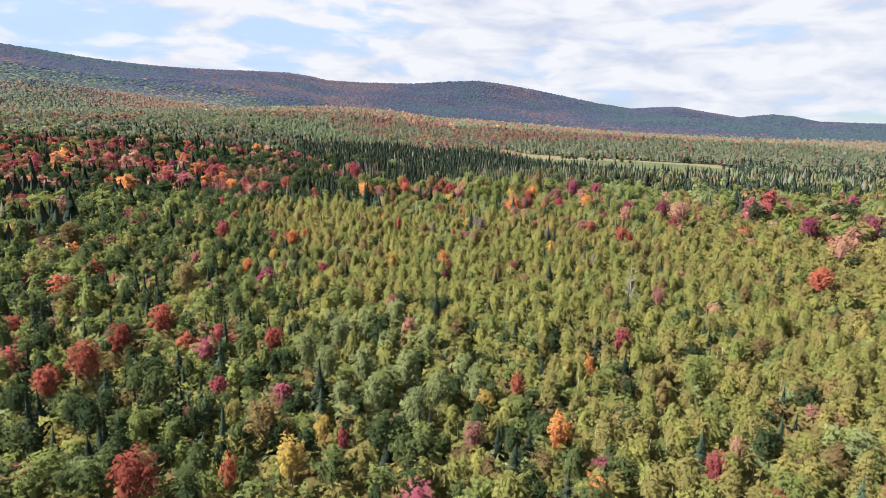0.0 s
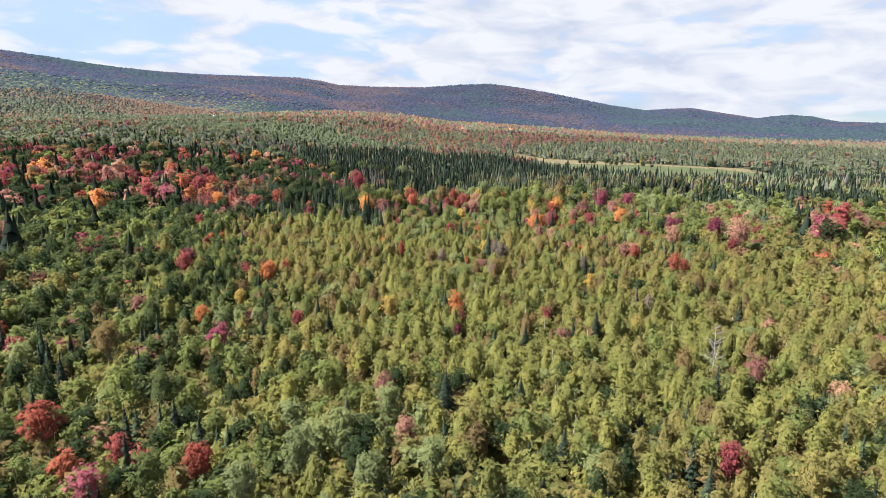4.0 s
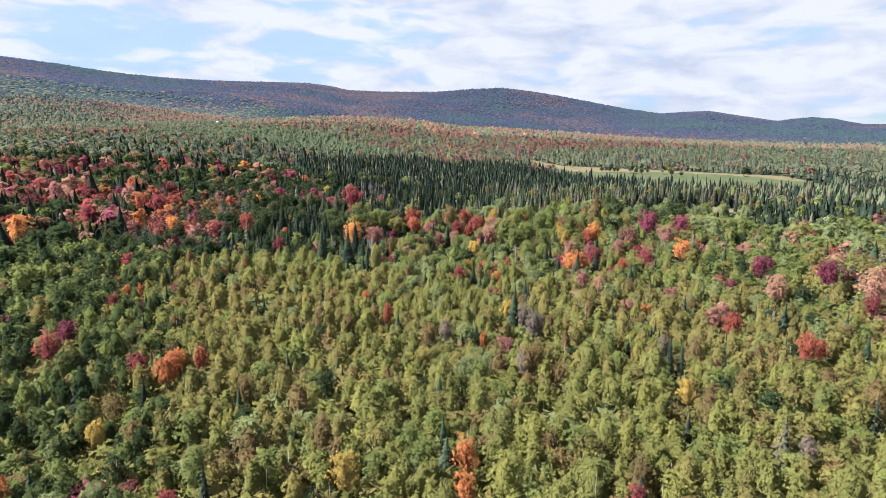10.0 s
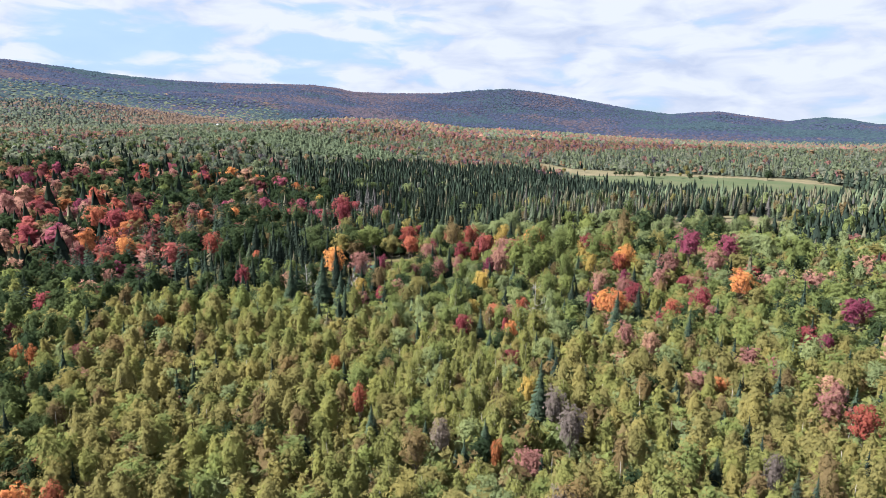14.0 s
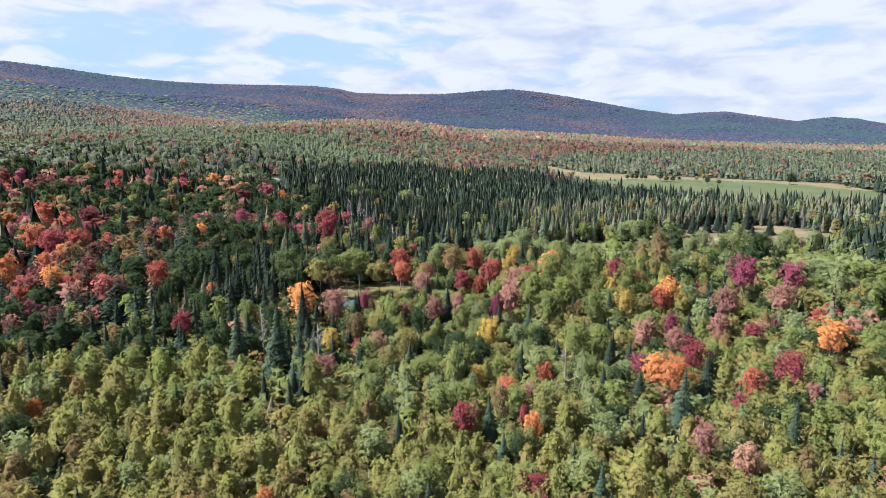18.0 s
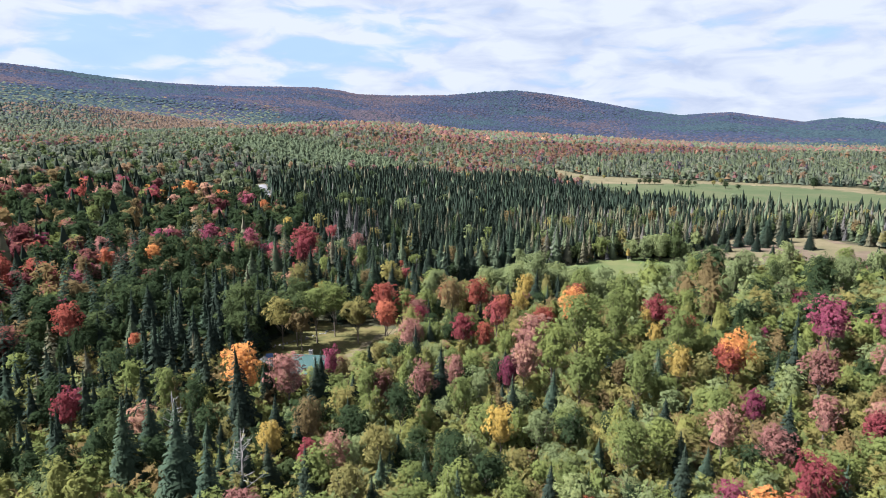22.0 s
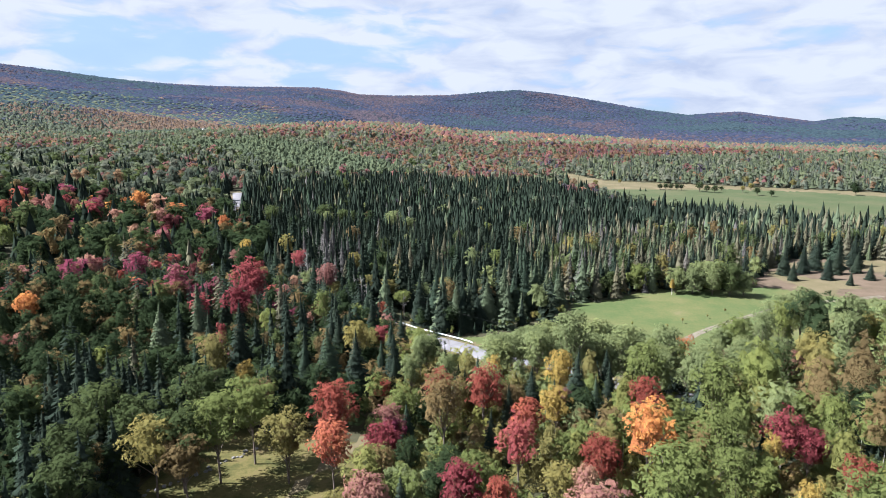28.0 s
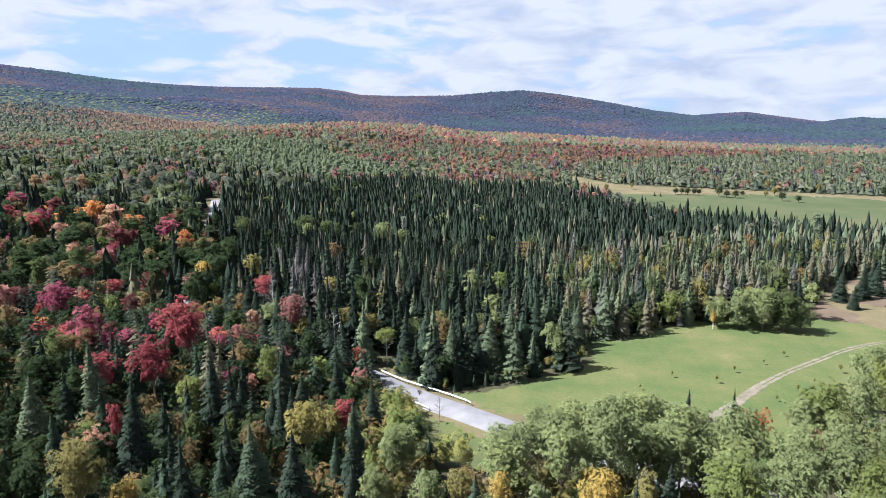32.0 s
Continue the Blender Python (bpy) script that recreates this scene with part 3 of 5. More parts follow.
# trees that stand out, by colour: x, y, crown radius
RED_TREES_SOUTH = [(-32, 58, 2.7), (38, 60, 1.3), (-24, 63, 1.2), (-59, 85, 2.5), (12, 86, 1.2), (-55, 89, 2.7), (-56, 101, 2.1), (-30, 105, 2.3), (-53, 111, 3), (94, 146, 3.9), (-48, 195, 1.4), (-45, 198, 1.4), (62, 206, 2.2), (66, 209, 1.9), (55, 220, 2.6), (-16, 225, 1.3), (6, 273, 2), (47, 277, 2.2)]
RED_TREES_NORTH = [(13, 282, 1.7), (48, 331, 3.1), (-71, 336, 1.8), (-87, 339, 3), (2, 347, 2.2), (48, 353, 2.1), (16, 356, 3), (-21, 357, 3.2), (-23, 366, 3.5), (7, 369, 2.6), (26, 373, 2.7), (0, 375, 2.9), (-135, 377, 4.6), (-150, 377, 4.2), (-8, 381, 2.8), (61, 411, 2.4)]
CRIMSON_TREES = [(33, 65, 1.5), (-12, 71, 1), (-33, 85, 1.8), (34, 107, 2.3), (-41, 108, 1.8), (2, 156, 1), (-32, 159, 1.8), (20, 161, 1.3), (-73, 200, 2.5), (89, 231, 2.2), (-80, 232, 1.5), (-1, 260, 2.3), (8, 263, 1), (54, 279, 2.6), (41, 288, 2.7), (-23, 296, 1.7), (-63, 304, 2), (59, 305, 2.1), (-3, 348, 2.8), (5, 358, 2.8), (46, 362, 2.6), (43, 363, 2.7), (-137, 368, 4.4), (-57, 404, 1.1), (-64, 438, 4.4), (-59, 419, 3.6), (-61, 436, 3.2)]
MAGENTA_TREES = [(1, 152, 1.2), (147, 205, 4.5), (134, 218, 4.6), (93, 254, 3.8), (69, 255, 1.8), (84, 271, 3.4), (45, 313, 2), (6, 324, 1.6), (-28, 329, 1.7), (74, 346, 3.9), (89, 349, 3.7), (95, 399, 3.5), (98, 414, 3.1), (-114, 470, 4.6)]
PINK_TREES = [(37, 68, 1), (5, 73, 1.8), (-6, 114, 1.9), (-10, 125, 1.7), (50, 134, 2.1), (120, 178, 3.7), (58, 232, 1.7), (94, 237, 4.2), (74, 243, 2.9), (34, 250, 2.1), (31, 255, 2.1), (9, 268, 1.6), (-26, 279, 2.6), (-19, 294, 1.9), (41, 298, 2.8), (35, 301, 2.3), (53, 308, 2.5), (-32, 316, 3.2), (-9, 318, 2.4), (-4, 323, 2), (61, 324, 3.2), (9, 327, 3.3), (76, 328, 3.2), (12, 339, 3.6), (-14, 345, 3), (13, 351, 2.1), (74, 409, 4), (71, 418, 3), (60, 424, 2.2), (-52, 479, 3.4)]
ORANGE_TREES = [(18, 60, 1.5), (16, 72, 1.8), (25, 95, 1.1), (-52, 160, 2), (1, 163, 1.6), (1, 169, 2), (-48, 192, 2.2), (-49, 198, 2.3), (4, 213, 1.1), (-78, 240, 1.3), (-23, 241, 1.4), (-83, 243, 1.6), (9, 260, 1.8), (-66, 262, 1.6), (34, 276, 2.8), (32, 281, 2.7), (71, 298, 3.4), (-40, 316, 3.2), (49, 331, 2.9), (-116, 337, 3.4), (51, 340, 2.1), (23, 359, 3.3), (-108, 413, 2.9), (50, 427, 2.5), (-175, 581, 4.6)]
RUSSET_TREES = [(-22, 72, 2.8), (59, 105, 2.1), (-60, 139, 3.1), (17, 160, 1.4), (-113, 182, 4.3), (-33, 187, 1.9), (12, 200, 2.3), (-6, 211, 2.3), (-24, 301, 2.1), (27, 329, 1.9), (-29, 361, 2.1), (-6, 366, 3.6), (-38, 376, 2.4), (-34, 402, 2.3)]
YELLOW_TREES = [(-17, 64, 2), (-15, 73, 1.5), (7, 82, 1.9), (36, 154, 1.2), (-13, 165, 2.1), (-49, 174, 1.7), (35, 190, 1.6), (10, 231, 1.5), (1, 279, 1.7), (-29, 298, 1.7), (4, 301, 2.2), (38, 329, 2.2), (39, 348, 1.6), (40, 360, 1.6), (12, 373, 2.8), (-45, 386, 2), (14, 387, 2.6), (2, 389, 1.4), (-93, 512, 2.5)]
SPRUCE_TREES_SOUTH = [(-43, 68, 1.6), (-48, 69, 1.6), (33, 69, 2), (8, 72, 1.6), (-28, 73, 1.5), (47, 76, 1.5), (32, 97, 2.1), (30, 103, 2), (-73, 106, 1.9), (29, 156, 2.1), (25, 159, 1.4), (-2, 177, 1.9), (31, 178, 1.4), (-62, 183, 1.8), (-33, 184, 1.4), (-48, 185, 1.6), (-20, 196, 1.5), (-30, 200, 1.3), (36, 201, 2), (38, 201, 1.7), (74, 209, 2.3)]
SPRUCE_TREES_MIDDLE = [(-100, 223, 2.2), (11, 225, 2.6), (33, 230, 1.7), (-32, 234, 1.7), (-46, 235, 1.5), (44, 258, 1.9), (24, 259, 2.1), (-10, 259, 1.6), (3, 261, 2.5), (-35, 262, 1.4), (-28, 267, 1.6), (45, 268, 1.2), (-33, 269, 1.8), (-36, 285, 3.4), (-45, 289, 2.8), (26, 290, 2), (-46, 297, 3.4), (-13, 302, 1.5), (-20, 309, 1.5), (-12, 313, 1.6), (37, 319, 1.5)]
SPRUCE_TREES_NORTH = [(-10, 320, 1.6), (22, 333, 1.7), (36, 335, 1.5), (1, 366, 1.7), (-12, 370, 2), (19, 377, 2.1), (23, 386, 1.9), (-36, 394, 2), (-21, 398, 1.8), (-51, 399, 3.1), (-64, 400, 2.5), (-20, 406, 2.4), (-19, 417, 2), (41, 418, 2.4), (-43, 419, 2.2), (96, 425, 2.7), (-38, 427, 2.2), (89, 429, 2.9), (82, 442, 2.6), (53, 444, 1.1), (44, 446, 1.2), (-52, 462, 2.8)]
GREY_GREEN_TREES = [(-3, 78, 2.2), (-9, 83, 2.3), (-14, 83, 2.2), (0, 85, 2.3), (6, 86, 2.1), (-5, 90, 2.5), (-12, 92, 2.6), (-18, 92, 2.4), (4, 94, 2.3), (-23, 100, 2.4), (-9, 102, 2.7), (-18, 105, 2.6), (-2, 106, 2.6), (-14, 111, 2.7), (-9, 120, 2.7), (-45, 153, 2), (-43, 157, 2.1), (-40, 159, 2), (-9, 266, 1.9), (-13, 267, 1.7), (-3, 272, 1.8), (-6, 273, 2.1), (-16, 274, 1.9), (-11, 275, 2.1), (-7, 388, 2.3), (-14, 391, 2.4), (-13, 400, 2)]
DEEP_GREEN_TREES = [(-33, 66, 2), (-20, 71, 2), (-32, 74, 1.9), (-49, 76, 2.1), (-59, 79, 2.4), (-46, 79, 2.2), (-63, 176, 2.2), (-45, 309, 2.5)]
GREEN_TREES = [(41, 91, 2.3), (-31, 165, 2), (21, 296, 2.8), (26, 299, 2.4), (39, 311, 2.4), (-2, 312, 2.5), (-52, 313, 2.4), (18, 320, 3.7), (29, 322, 2.7), (15, 331, 4.1), (24, 332, 4), (42, 341, 4), (21, 342, 4.6), (31, 350, 2.8), (26, 351, 3), (33, 359, 3.3), (52, 367, 2.9), (-50, 414, 2.6), (-40, 426, 2.5)]
OLIVE_TREES = [(-28, 77, 1.9), (-51, 386, 3), (-27, 404, 3.2)]
BARE_TREES = [(45, 174, 1.6), (11, 200, 1.9), (37, 208, 1.4), (-3, 215, 1.5), (14, 216, 2.3), (13, 223, 2)]
# beside the cabin
YARD_TREES = [(-27, 333, 1.9), (-24, 338, 2.2), (-21, 344, 2.2), (-30, 327.5, 1.8), (-38, 327, 1.8), (-26, 325, 2.0), (-19, 350, 2.0), (-49, 331, 2.2)]
# taller trees at the road and the meadow
ROADSIDE_ASPENS = [(6, 404, 3.6), (11, 398, 3.8), (3, 397, 3.4), (9, 412, 3.2), (14, 408, 4.6), (21, 414, 4.6), (28, 410, 4.6), (35, 412, 4.6), (29, 417, 4.2), (41, 413, 4.6), (47, 408, 4.2), (55, 408, 4.4), (22, 406, 4.6), (3, 399, 3.6), (11, 405, 3.9), (18, 411, 4.6), (25, 415, 4.6), (32, 413, 4.6), (38, 408, 4.4), (45, 402, 4.2), (18, 400, 4.4), (27, 404, 4.4), (36, 399, 4.2), (82, 446, 4.8), (89, 449, 4.6), (97, 442, 4.8), (51, 412, 4), (60, 416, 3.8), (70, 420, 3.6), (-12, 402, 3.6)]
MEADOW_ASPENS = [(62, 424, 3.6), (70, 429, 3.8), (78, 436, 4.0), (66, 411, 4.0), (75, 404, 4.2), (86, 424, 4.2), (106, 436, 4.4), (98, 421, 4.0), (114, 446, 4.2), (122, 440, 4.0), (54, 399, 3.8), (110, 415, 4.0), (92, 400, 3.8), (104, 428, 4.2), (113, 425, 4.4), (121, 431, 4.4), (130, 438, 4.6), (119, 418, 4.2), (136, 449, 4.4), (128, 425, 4.2), (142, 440, 4.6)]
ROADSIDE_GREENS = [(39, 378, 4.2), (58, 405, 4), (92, 415, 4.4), (30, 388, 4), (60, 385, 4.2)]
ROADSIDE_SPRUCES = [(-72, 406, 2.6), (-34, 450, 2.6), (-66, 413, 2.5), (-77, 354, 2.5), (-76, 344, 2.4), (-15, 477, 2.9), (-8, 471, 2.8), (-1, 467, 3), (7, 478, 3), (15, 485, 2.9), (22, 486, 3), (-20, 471, 2.6), (2, 474, 2.7), (11, 481, 2.8), (27, 492, 2.9), (-28, 430, 2.6)]
STANDOUTS = [("red", RED_TREES_SOUTH), ("red", RED_TREES_NORTH), ("crimson", CRIMSON_TREES), ("magenta", MAGENTA_TREES), ("pink", PINK_TREES), ("orange", ORANGE_TREES), ("russet", RUSSET_TREES), ("yellow", YELLOW_TREES), ("spruce", SPRUCE_TREES_SOUTH), ("spruce", SPRUCE_TREES_MIDDLE), ("spruce", SPRUCE_TREES_NORTH), ("grey_green", GREY_GREEN_TREES), ("deep_green", DEEP_GREEN_TREES), ("green", GREEN_TREES), ("olive", OLIVE_TREES), ("bare", BARE_TREES)]
HEROES = []
for colour_name, spots in STANDOUTS:
    for k, (x, y, r) in enumerate(spots):
        if colour_name == "spruce":
            HEROES.append((x, y, r, "spruce", "needle_blue" if k % 3 else "needle", min(16.0, max(8.5, 4.2 * r + 2))))
        else:
            HEROES.append((x, y, r, "grove" if colour_name in ("green", "grey_green") else "broad", colour_name, max(8.4, 2.3 * r + 4.6) if y < 300 else max(10.5, 2.6 * r + 5.6)))
HEROES += [(x, y, r, "broad", ("russet", "green", "olive", "forest_green")[k % 4], 5.0 + 0.9 * r) for k, (x, y, r) in enumerate(YARD_TREES)]
HEROES += [(x, y, r, "grove", "grey_green", (15.0 if x < 8 else 18.5) * min(1.0, r / 4.4)) for x, y, r in ROADSIDE_ASPENS]
HEROES += [(x, y, r * 0.9, "grove", ("grey_green", "grey_green", "green", "forest_green")[k % 4], 15.5 + 2.0 * (k % 3) + 3.0 * (x > 84)) for k, (x, y, r) in enumerate(MEADOW_ASPENS)]
HEROES += [(x, y, r, "grove", "green", 16.5) for x, y, r in ROADSIDE_GREENS]
HEROES += [(x, y, r * 1.3, "spruce", ("needle_pine", "needle_blue", "needle_pine", "needle")[k % 4], (5.4, 4.6, 5.8)[k % 3] * r) for k, (x, y, r) in enumerate(ROADSIDE_SPRUCES)]
# a close row of spruces along the wooded stretch of the road
HEROES += [(-50 - 2.9 * k + 3.2, 480 + 1.95 * k - 4.0, 2.8 + 0.4 * (k % 3), "spruce", ("needle", "needle_blue", "needle")[k % 3], 12.5 + 1.3 * (k % 3)) for k in range(20) if k % 4 != 1]
HEROES += [(-50 - 2.9 * k + 3.2, 480 + 1.95 * k - 4.0, 3.4, "broad", ("olive", "grey_green", "russet", "green", "pink")[k // 4], 10.5) for k in range(1, 20, 4)]
# big spruces, dying ones and aspens that rise out of the dark stand
HEROES += [(x, y, r, "spruce", colour, h) for x, y, r, colour, h in [
    (-67, 532, 3.4, "needle_grey", 18.5), (-62, 526, 3.0, "needle_grey", 17), (-59, 511, 3.0, "needle_grey", 16), (-54, 519, 2.8, "needle_grey", 15), (-71, 524, 2.8, "needle_grey", 15),
    (-46, 528, 4.4, "needle_blue", 18), (-36, 531, 4.2, "needle_blue", 17.5), (-30, 540, 3.8, "needle_blue", 17), (-25, 500, 3.2, "needle_blue", 15.5), (-18, 512, 3.4, "needle", 16), (-12, 498, 3.2, "needle_blue", 15),
    (-33, 515, 3.6, "needle_tan", 15.5), (-4, 516, 3.4, "needle_pine", 16), (6, 508, 3.2, "needle_blue", 15.5), (-40, 500, 3.6, "needle", 16), (-50, 495, 3.2, "needle_tan", 14.5), (14, 520, 3.4, "needle_tan", 15.5), (-16, 534, 3.6, "needle_tan", 16)]]
HEROES += [(x, y, r, "broad", colour, h) for x, y, r, colour, h in [
    (-86, 607, 5.2, "forest_green", 14.5), (-76, 610, 5.0, "forest_green", 14), (-106, 581, 4.6, "forest_green", 14), (-49, 606, 4.4, "grey_green", 14), (-40, 609, 4.0, "grey_green", 13.5), (-82, 598, 3.6, "grey_green", 13.5),
    (-60, 492, 3.8, "pink", 10.5), (-33, 484, 3.6, "olive", 9.5), (-27, 480, 3.4, "green", 9.0), (-40, 488, 3.4, "olive", 9.5), (-21, 487, 3.4, "grey_green", 9.5), (-70, 505, 3.8, "crimson", 11.5), (-14, 489, 3.4, "olive", 10), (-2, 488, 3.2, "grey_green", 10)]]
HEROES += [(-110 - 1.6 * k + 4.0, 520 + 3.0 * k - 2.0, 2.8 + 0.4 * (k % 2), "spruce", "needle", 12.5 + 1.5 * (k % 2)) for k in range(13)]


def scatter(rng, x0, x1, y0, y1, step):
    X, Y = np.meshgrid(np.arange(x0, x1, step), np.arange(y0, y1, step))
    X = X + (np.arange(X.shape[0]) % 2)[:, None] * step * 0.5
    loose = 0.55 if step < 5 else 0.9
    X, Y = X.ravel() + rng.uniform(-loose, loose, X.size) * step, Y.ravel() + rng.uniform(-loose, loose, X.size) * step
    stay = rng.uniform(0, 1, X.size) > 0.05
    return X[stay], Y[stay]


def in_view(x, y, margin=45):
    """Within the fan that the flight looks over."""
    return (np.abs(x + 0.04 * y) < 0.80 * np.clip(y, 0, None) + margin)


def clear_of(x, y):
    x = x + (speckle(x, y, 9, 21) - 0.5) * 3
    ok = ~inside(x, y, FIELD_EDGE) & ~inside(x, y, MEADOW_EDGE) & ~inside(x, y, LAWN_EDGE) & ~inside(x, y, CLEARING_EDGE) & ~inside(x, y, YARD_FRONT) & ~inside(x, y, VERGE_EDGE)
    for fx, fy, gap in ((-640, 1690, 16), (-414, 905, 9), (-760, 1900, 14)):
        ok &= (np.abs(x - fx * (y / fy)) > gap) | (y < fy - 5.0 * gap) | (y > fy + gap)
    ok &= (off_line(x, y, ROAD_LINE) > np.where(np.abs(x) < 32, 6.0, np.where(x > -142, 1.2, 4.0))) & (off_line(x, y, DRIVE_LINE) > 3.4)
    return ok


BIRCH_EDGE = [(-150, 190), (-78, 171), (-36, 135), (-9, 121), (15, 122), (21, 96), (14, 50), (60, 30), (160, 120), (140, 215), (92, 222), (42, 246), (9, 255), (-28, 266), (-70, 298), (-110, 302), (-165, 326), (-180, 250)]
DARK_EDGE = [(-176, 669), (-125, 770), (-80, 870), (50, 905), (70, 790), (98, 742), (124, 702), (160, 676), (210, 652), (290, 630), (420, 640), (760, 660), (700, 560), (420, 570), (142, 540), (65, 496), (23, 478), (-3, 449), (-23, 454), (-47, 476), (-76, 500), (-111, 572)]
PALE_EDGE = [(10, 580), (90, 640), (194, 640), (420, 600), (420, 520), (200, 530), (142, 535), (65, 490), (30, 490)]
PINE_EDGE = [(-520, 1150), (-350, 1250), (-98, 1000), (-85, 885), (-180, 835), (-330, 1050)]
PLANTATION_EDGE = [(-690, 1320), (-520, 1410), (-610, 1640), (-900, 1640)]
RED_EDGE = [(-330, 1280), (130, 1180), (480, 1330), (900, 1600), (1300, 1780), (1300, 1900), (500, 2000), (-300, 1900), (-600, 1600)]


def stand(rng, x, y):
    """Kind (0 birch, 1 broad-leaved, 2 spruce) and colour of the tree that grows at each place."""
    n = len(x)
    patch, patch2, wide = speckle(x, y, 45, 31), speckle(x, y, 20, 32), speckle(x, y, 150, 33)
    xx, yy = x + (speckle(x, y, 25, 41) - 0.5) * 22, y + (speckle(x, y, 25, 42) - 0.5) * 22
    # shares of birch, spruce and maple, stand by stand
    birch, spruce, maple = np.full(n, 0.12), np.full(n, 0.20), np.full(n, 0.22)

    def share(where, b, s, m):
        birch[where], spruce[where], maple[where] = b, s, m
    share(yy < 300, 0.32, 0.12, 0.05)
    belt = (yy >= 262 - 0.1 * x) & (yy < 448)
    share(belt, 0.18, 0.14, 0.20)
    share(belt & (x > 25) & (yy < 345), 0.14, 0.10, 0.22)
    share(belt & (x < -25), 0.04, 0.58, 0.12)
    share(belt & (yy > 378) & (x >= -24), 0.14, 0.24, 0.03)
    share(inside(xx, yy, BIRCH_EDGE), 0.72, 0.06, 0.02)
    share((yy >= 385) & (yy < 620) & (x < -22), 0.06, 0.44, 0.38)
    share((yy >= 330) & (yy < 640) & (x < -75), 0.12, 0.22, 0.38)
    share((yy >= 560) & (yy < 860) & (x < -30), 0.16, 0.28, 0.14)
    share((yy >= 620) & (yy < 900) & (x > 150), 0.16, 0.52, 0.04)
    share(yy >= 860, 0.22, 0.36, 0.03 + 0.18 * rise(0.5, 0.7, wide)[yy >= 860])
    share((yy >= 450) & (yy < 620) & (x >= -22), 0.10, 0.68, 0.0)
    share(inside(xx, yy, DARK_EDGE), 0.02, 0.955, 0.004)
    share(inside(xx, yy, PALE_EDGE), 0.20, 0.64, 0.0)
    share((yy >= 880) & (yy < 1350) & (x > 60), 0.12, 0.66, 0.03)
    share(inside(xx, yy, RED_EDGE), 0.06, 0.16, 1.5)
    band = (yy > 930) & (yy < 1450) & (x > -210) & (x < 130)
    share(band, 0.10, 0.24, 0.85)
    share((x < 4 - 0.42 * y) & (y < 270), 0.30, 0.24, 0.05)
    pines = inside(x, y, PINE_EDGE) | inside(x, y, PLANTATION_EDGE)
    share(pines, 1.0, 0.0, 0.0)
    r, c, q = rng.uniform(0, 1, n), rng.uniform(0, 1, n), rng.uniform(0, 1, n)
    spruce = np.where((spruce > 0.04) & (spruce < 0.5), spruce * (0.35 + 1.3 * patch2), spruce)
    kind = np.where(r < spruce, 2, np.where(r < spruce + birch, 0, 1))
    odds = maple / np.clip(1 - spruce - birch, 0.05, 1) * (0.12 + 2.4 * rise(0.42, 0.8, patch * 0.6 + patch2 * 0.4))
    autumn = (kind == 1) & (q < odds)
    idx = {k: i for i, k in enumerate(LEAF_ORDER)}
    colour = np.where(c + (patch2 - 0.5) * 0.8 < 0.45, idx["green"], np.where(c < 0.62, idx["grey_green"], np.where(c < 0.82, idx["olive"], idx["deep_green"])))
    colour = np.where(kind == 0, np.where(c + (patch - 0.5) < 0.5, idx["lime"], np.where(c < 0.93, idx["olive"], idx["russet"])), colour)
    older = (y > 262) & (y < 450) & (kind < 2)
    colour = np.where(older & ((colour == idx["olive"]) | (colour == idx["lime"])) & (q < 0.45), np.where(c < 0.5, idx["green"], np.where(c < 0.8, idx["grey_green"], idx["russet"])), colour)
    # broad-leaved trees in the west get darker leaves to stand in for shade
    shady = (kind == 1) & (x < -22) & (y > 320) & (y < 600)
    colour = np.where(shady, np.where(c < np.where(y < 470, 0.76, 0.50), idx["deep_green"], np.where(c < 0.90, idx["green"], idx["crimson"])), colour)
    colour = np.where((kind == 0) & (y > 440), np.where(c < 0.6, idx["grey_green"], idx["green"]), colour)
    # western birches as well: shade put into the leaf colour
    west = (kind < 2) & (x < -22 - 0.1 * (y - 300)) & (y > 285) & (y < 640)
    colour = np.where(west, np.where(c < 0.74, idx["deep_green"], np.where(c < 0.88, idx["forest_green"], np.where(c < 0.93, idx["green"], idx["russet"]))), colour)
    pale = (kind < 2) & inside(xx, yy, PALE_EDGE)
    colour = np.where(pale, np.where(c < 0.4, idx["grey_green"], np.where(c < 0.75, idx["forest_green"], np.where(c < 0.9, idx["olive"], idx["russet"]))), colour)
    # left side of the near wood: cloud shade imitated by darker leaf colours
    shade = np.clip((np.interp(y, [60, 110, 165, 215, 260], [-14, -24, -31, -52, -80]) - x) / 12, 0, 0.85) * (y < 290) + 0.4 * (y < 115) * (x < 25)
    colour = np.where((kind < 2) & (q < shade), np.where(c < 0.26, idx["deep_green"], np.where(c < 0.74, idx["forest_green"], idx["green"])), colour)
    # from here on the leaf colours themselves carry the haze
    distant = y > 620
    colour = np.where(distant & (kind < 2), np.where(c < 0.4, idx["far_haze_green"], np.where(c < 0.72, idx["far_haze_grey"], np.where(c < 0.76, idx["far_haze_rust"], np.where(c < 0.92, idx["far_haze_green"], idx["far_haze_dark"])))), colour)
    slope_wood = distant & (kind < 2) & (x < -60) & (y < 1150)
    colour = np.where(slope_wood, np.where(c < 0.30, idx["far_haze_green"], np.where(c < 0.44, idx["far_haze_grey"], np.where(c < 0.78, idx["far_haze_dark"], idx["forest_green"]))), colour)
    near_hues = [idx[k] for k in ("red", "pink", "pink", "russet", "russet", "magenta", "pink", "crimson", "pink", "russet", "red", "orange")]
    far_hues = [idx[k] for k in ("far_haze_rose", "far_haze_rose", "far_haze_rust", "far_haze_rose", "far_haze_rust", "far_haze_rose", "far_haze_rose", "far_haze_rust", "far_haze_rust", "hill_haze_rust", "pink", "far_haze_rose")]
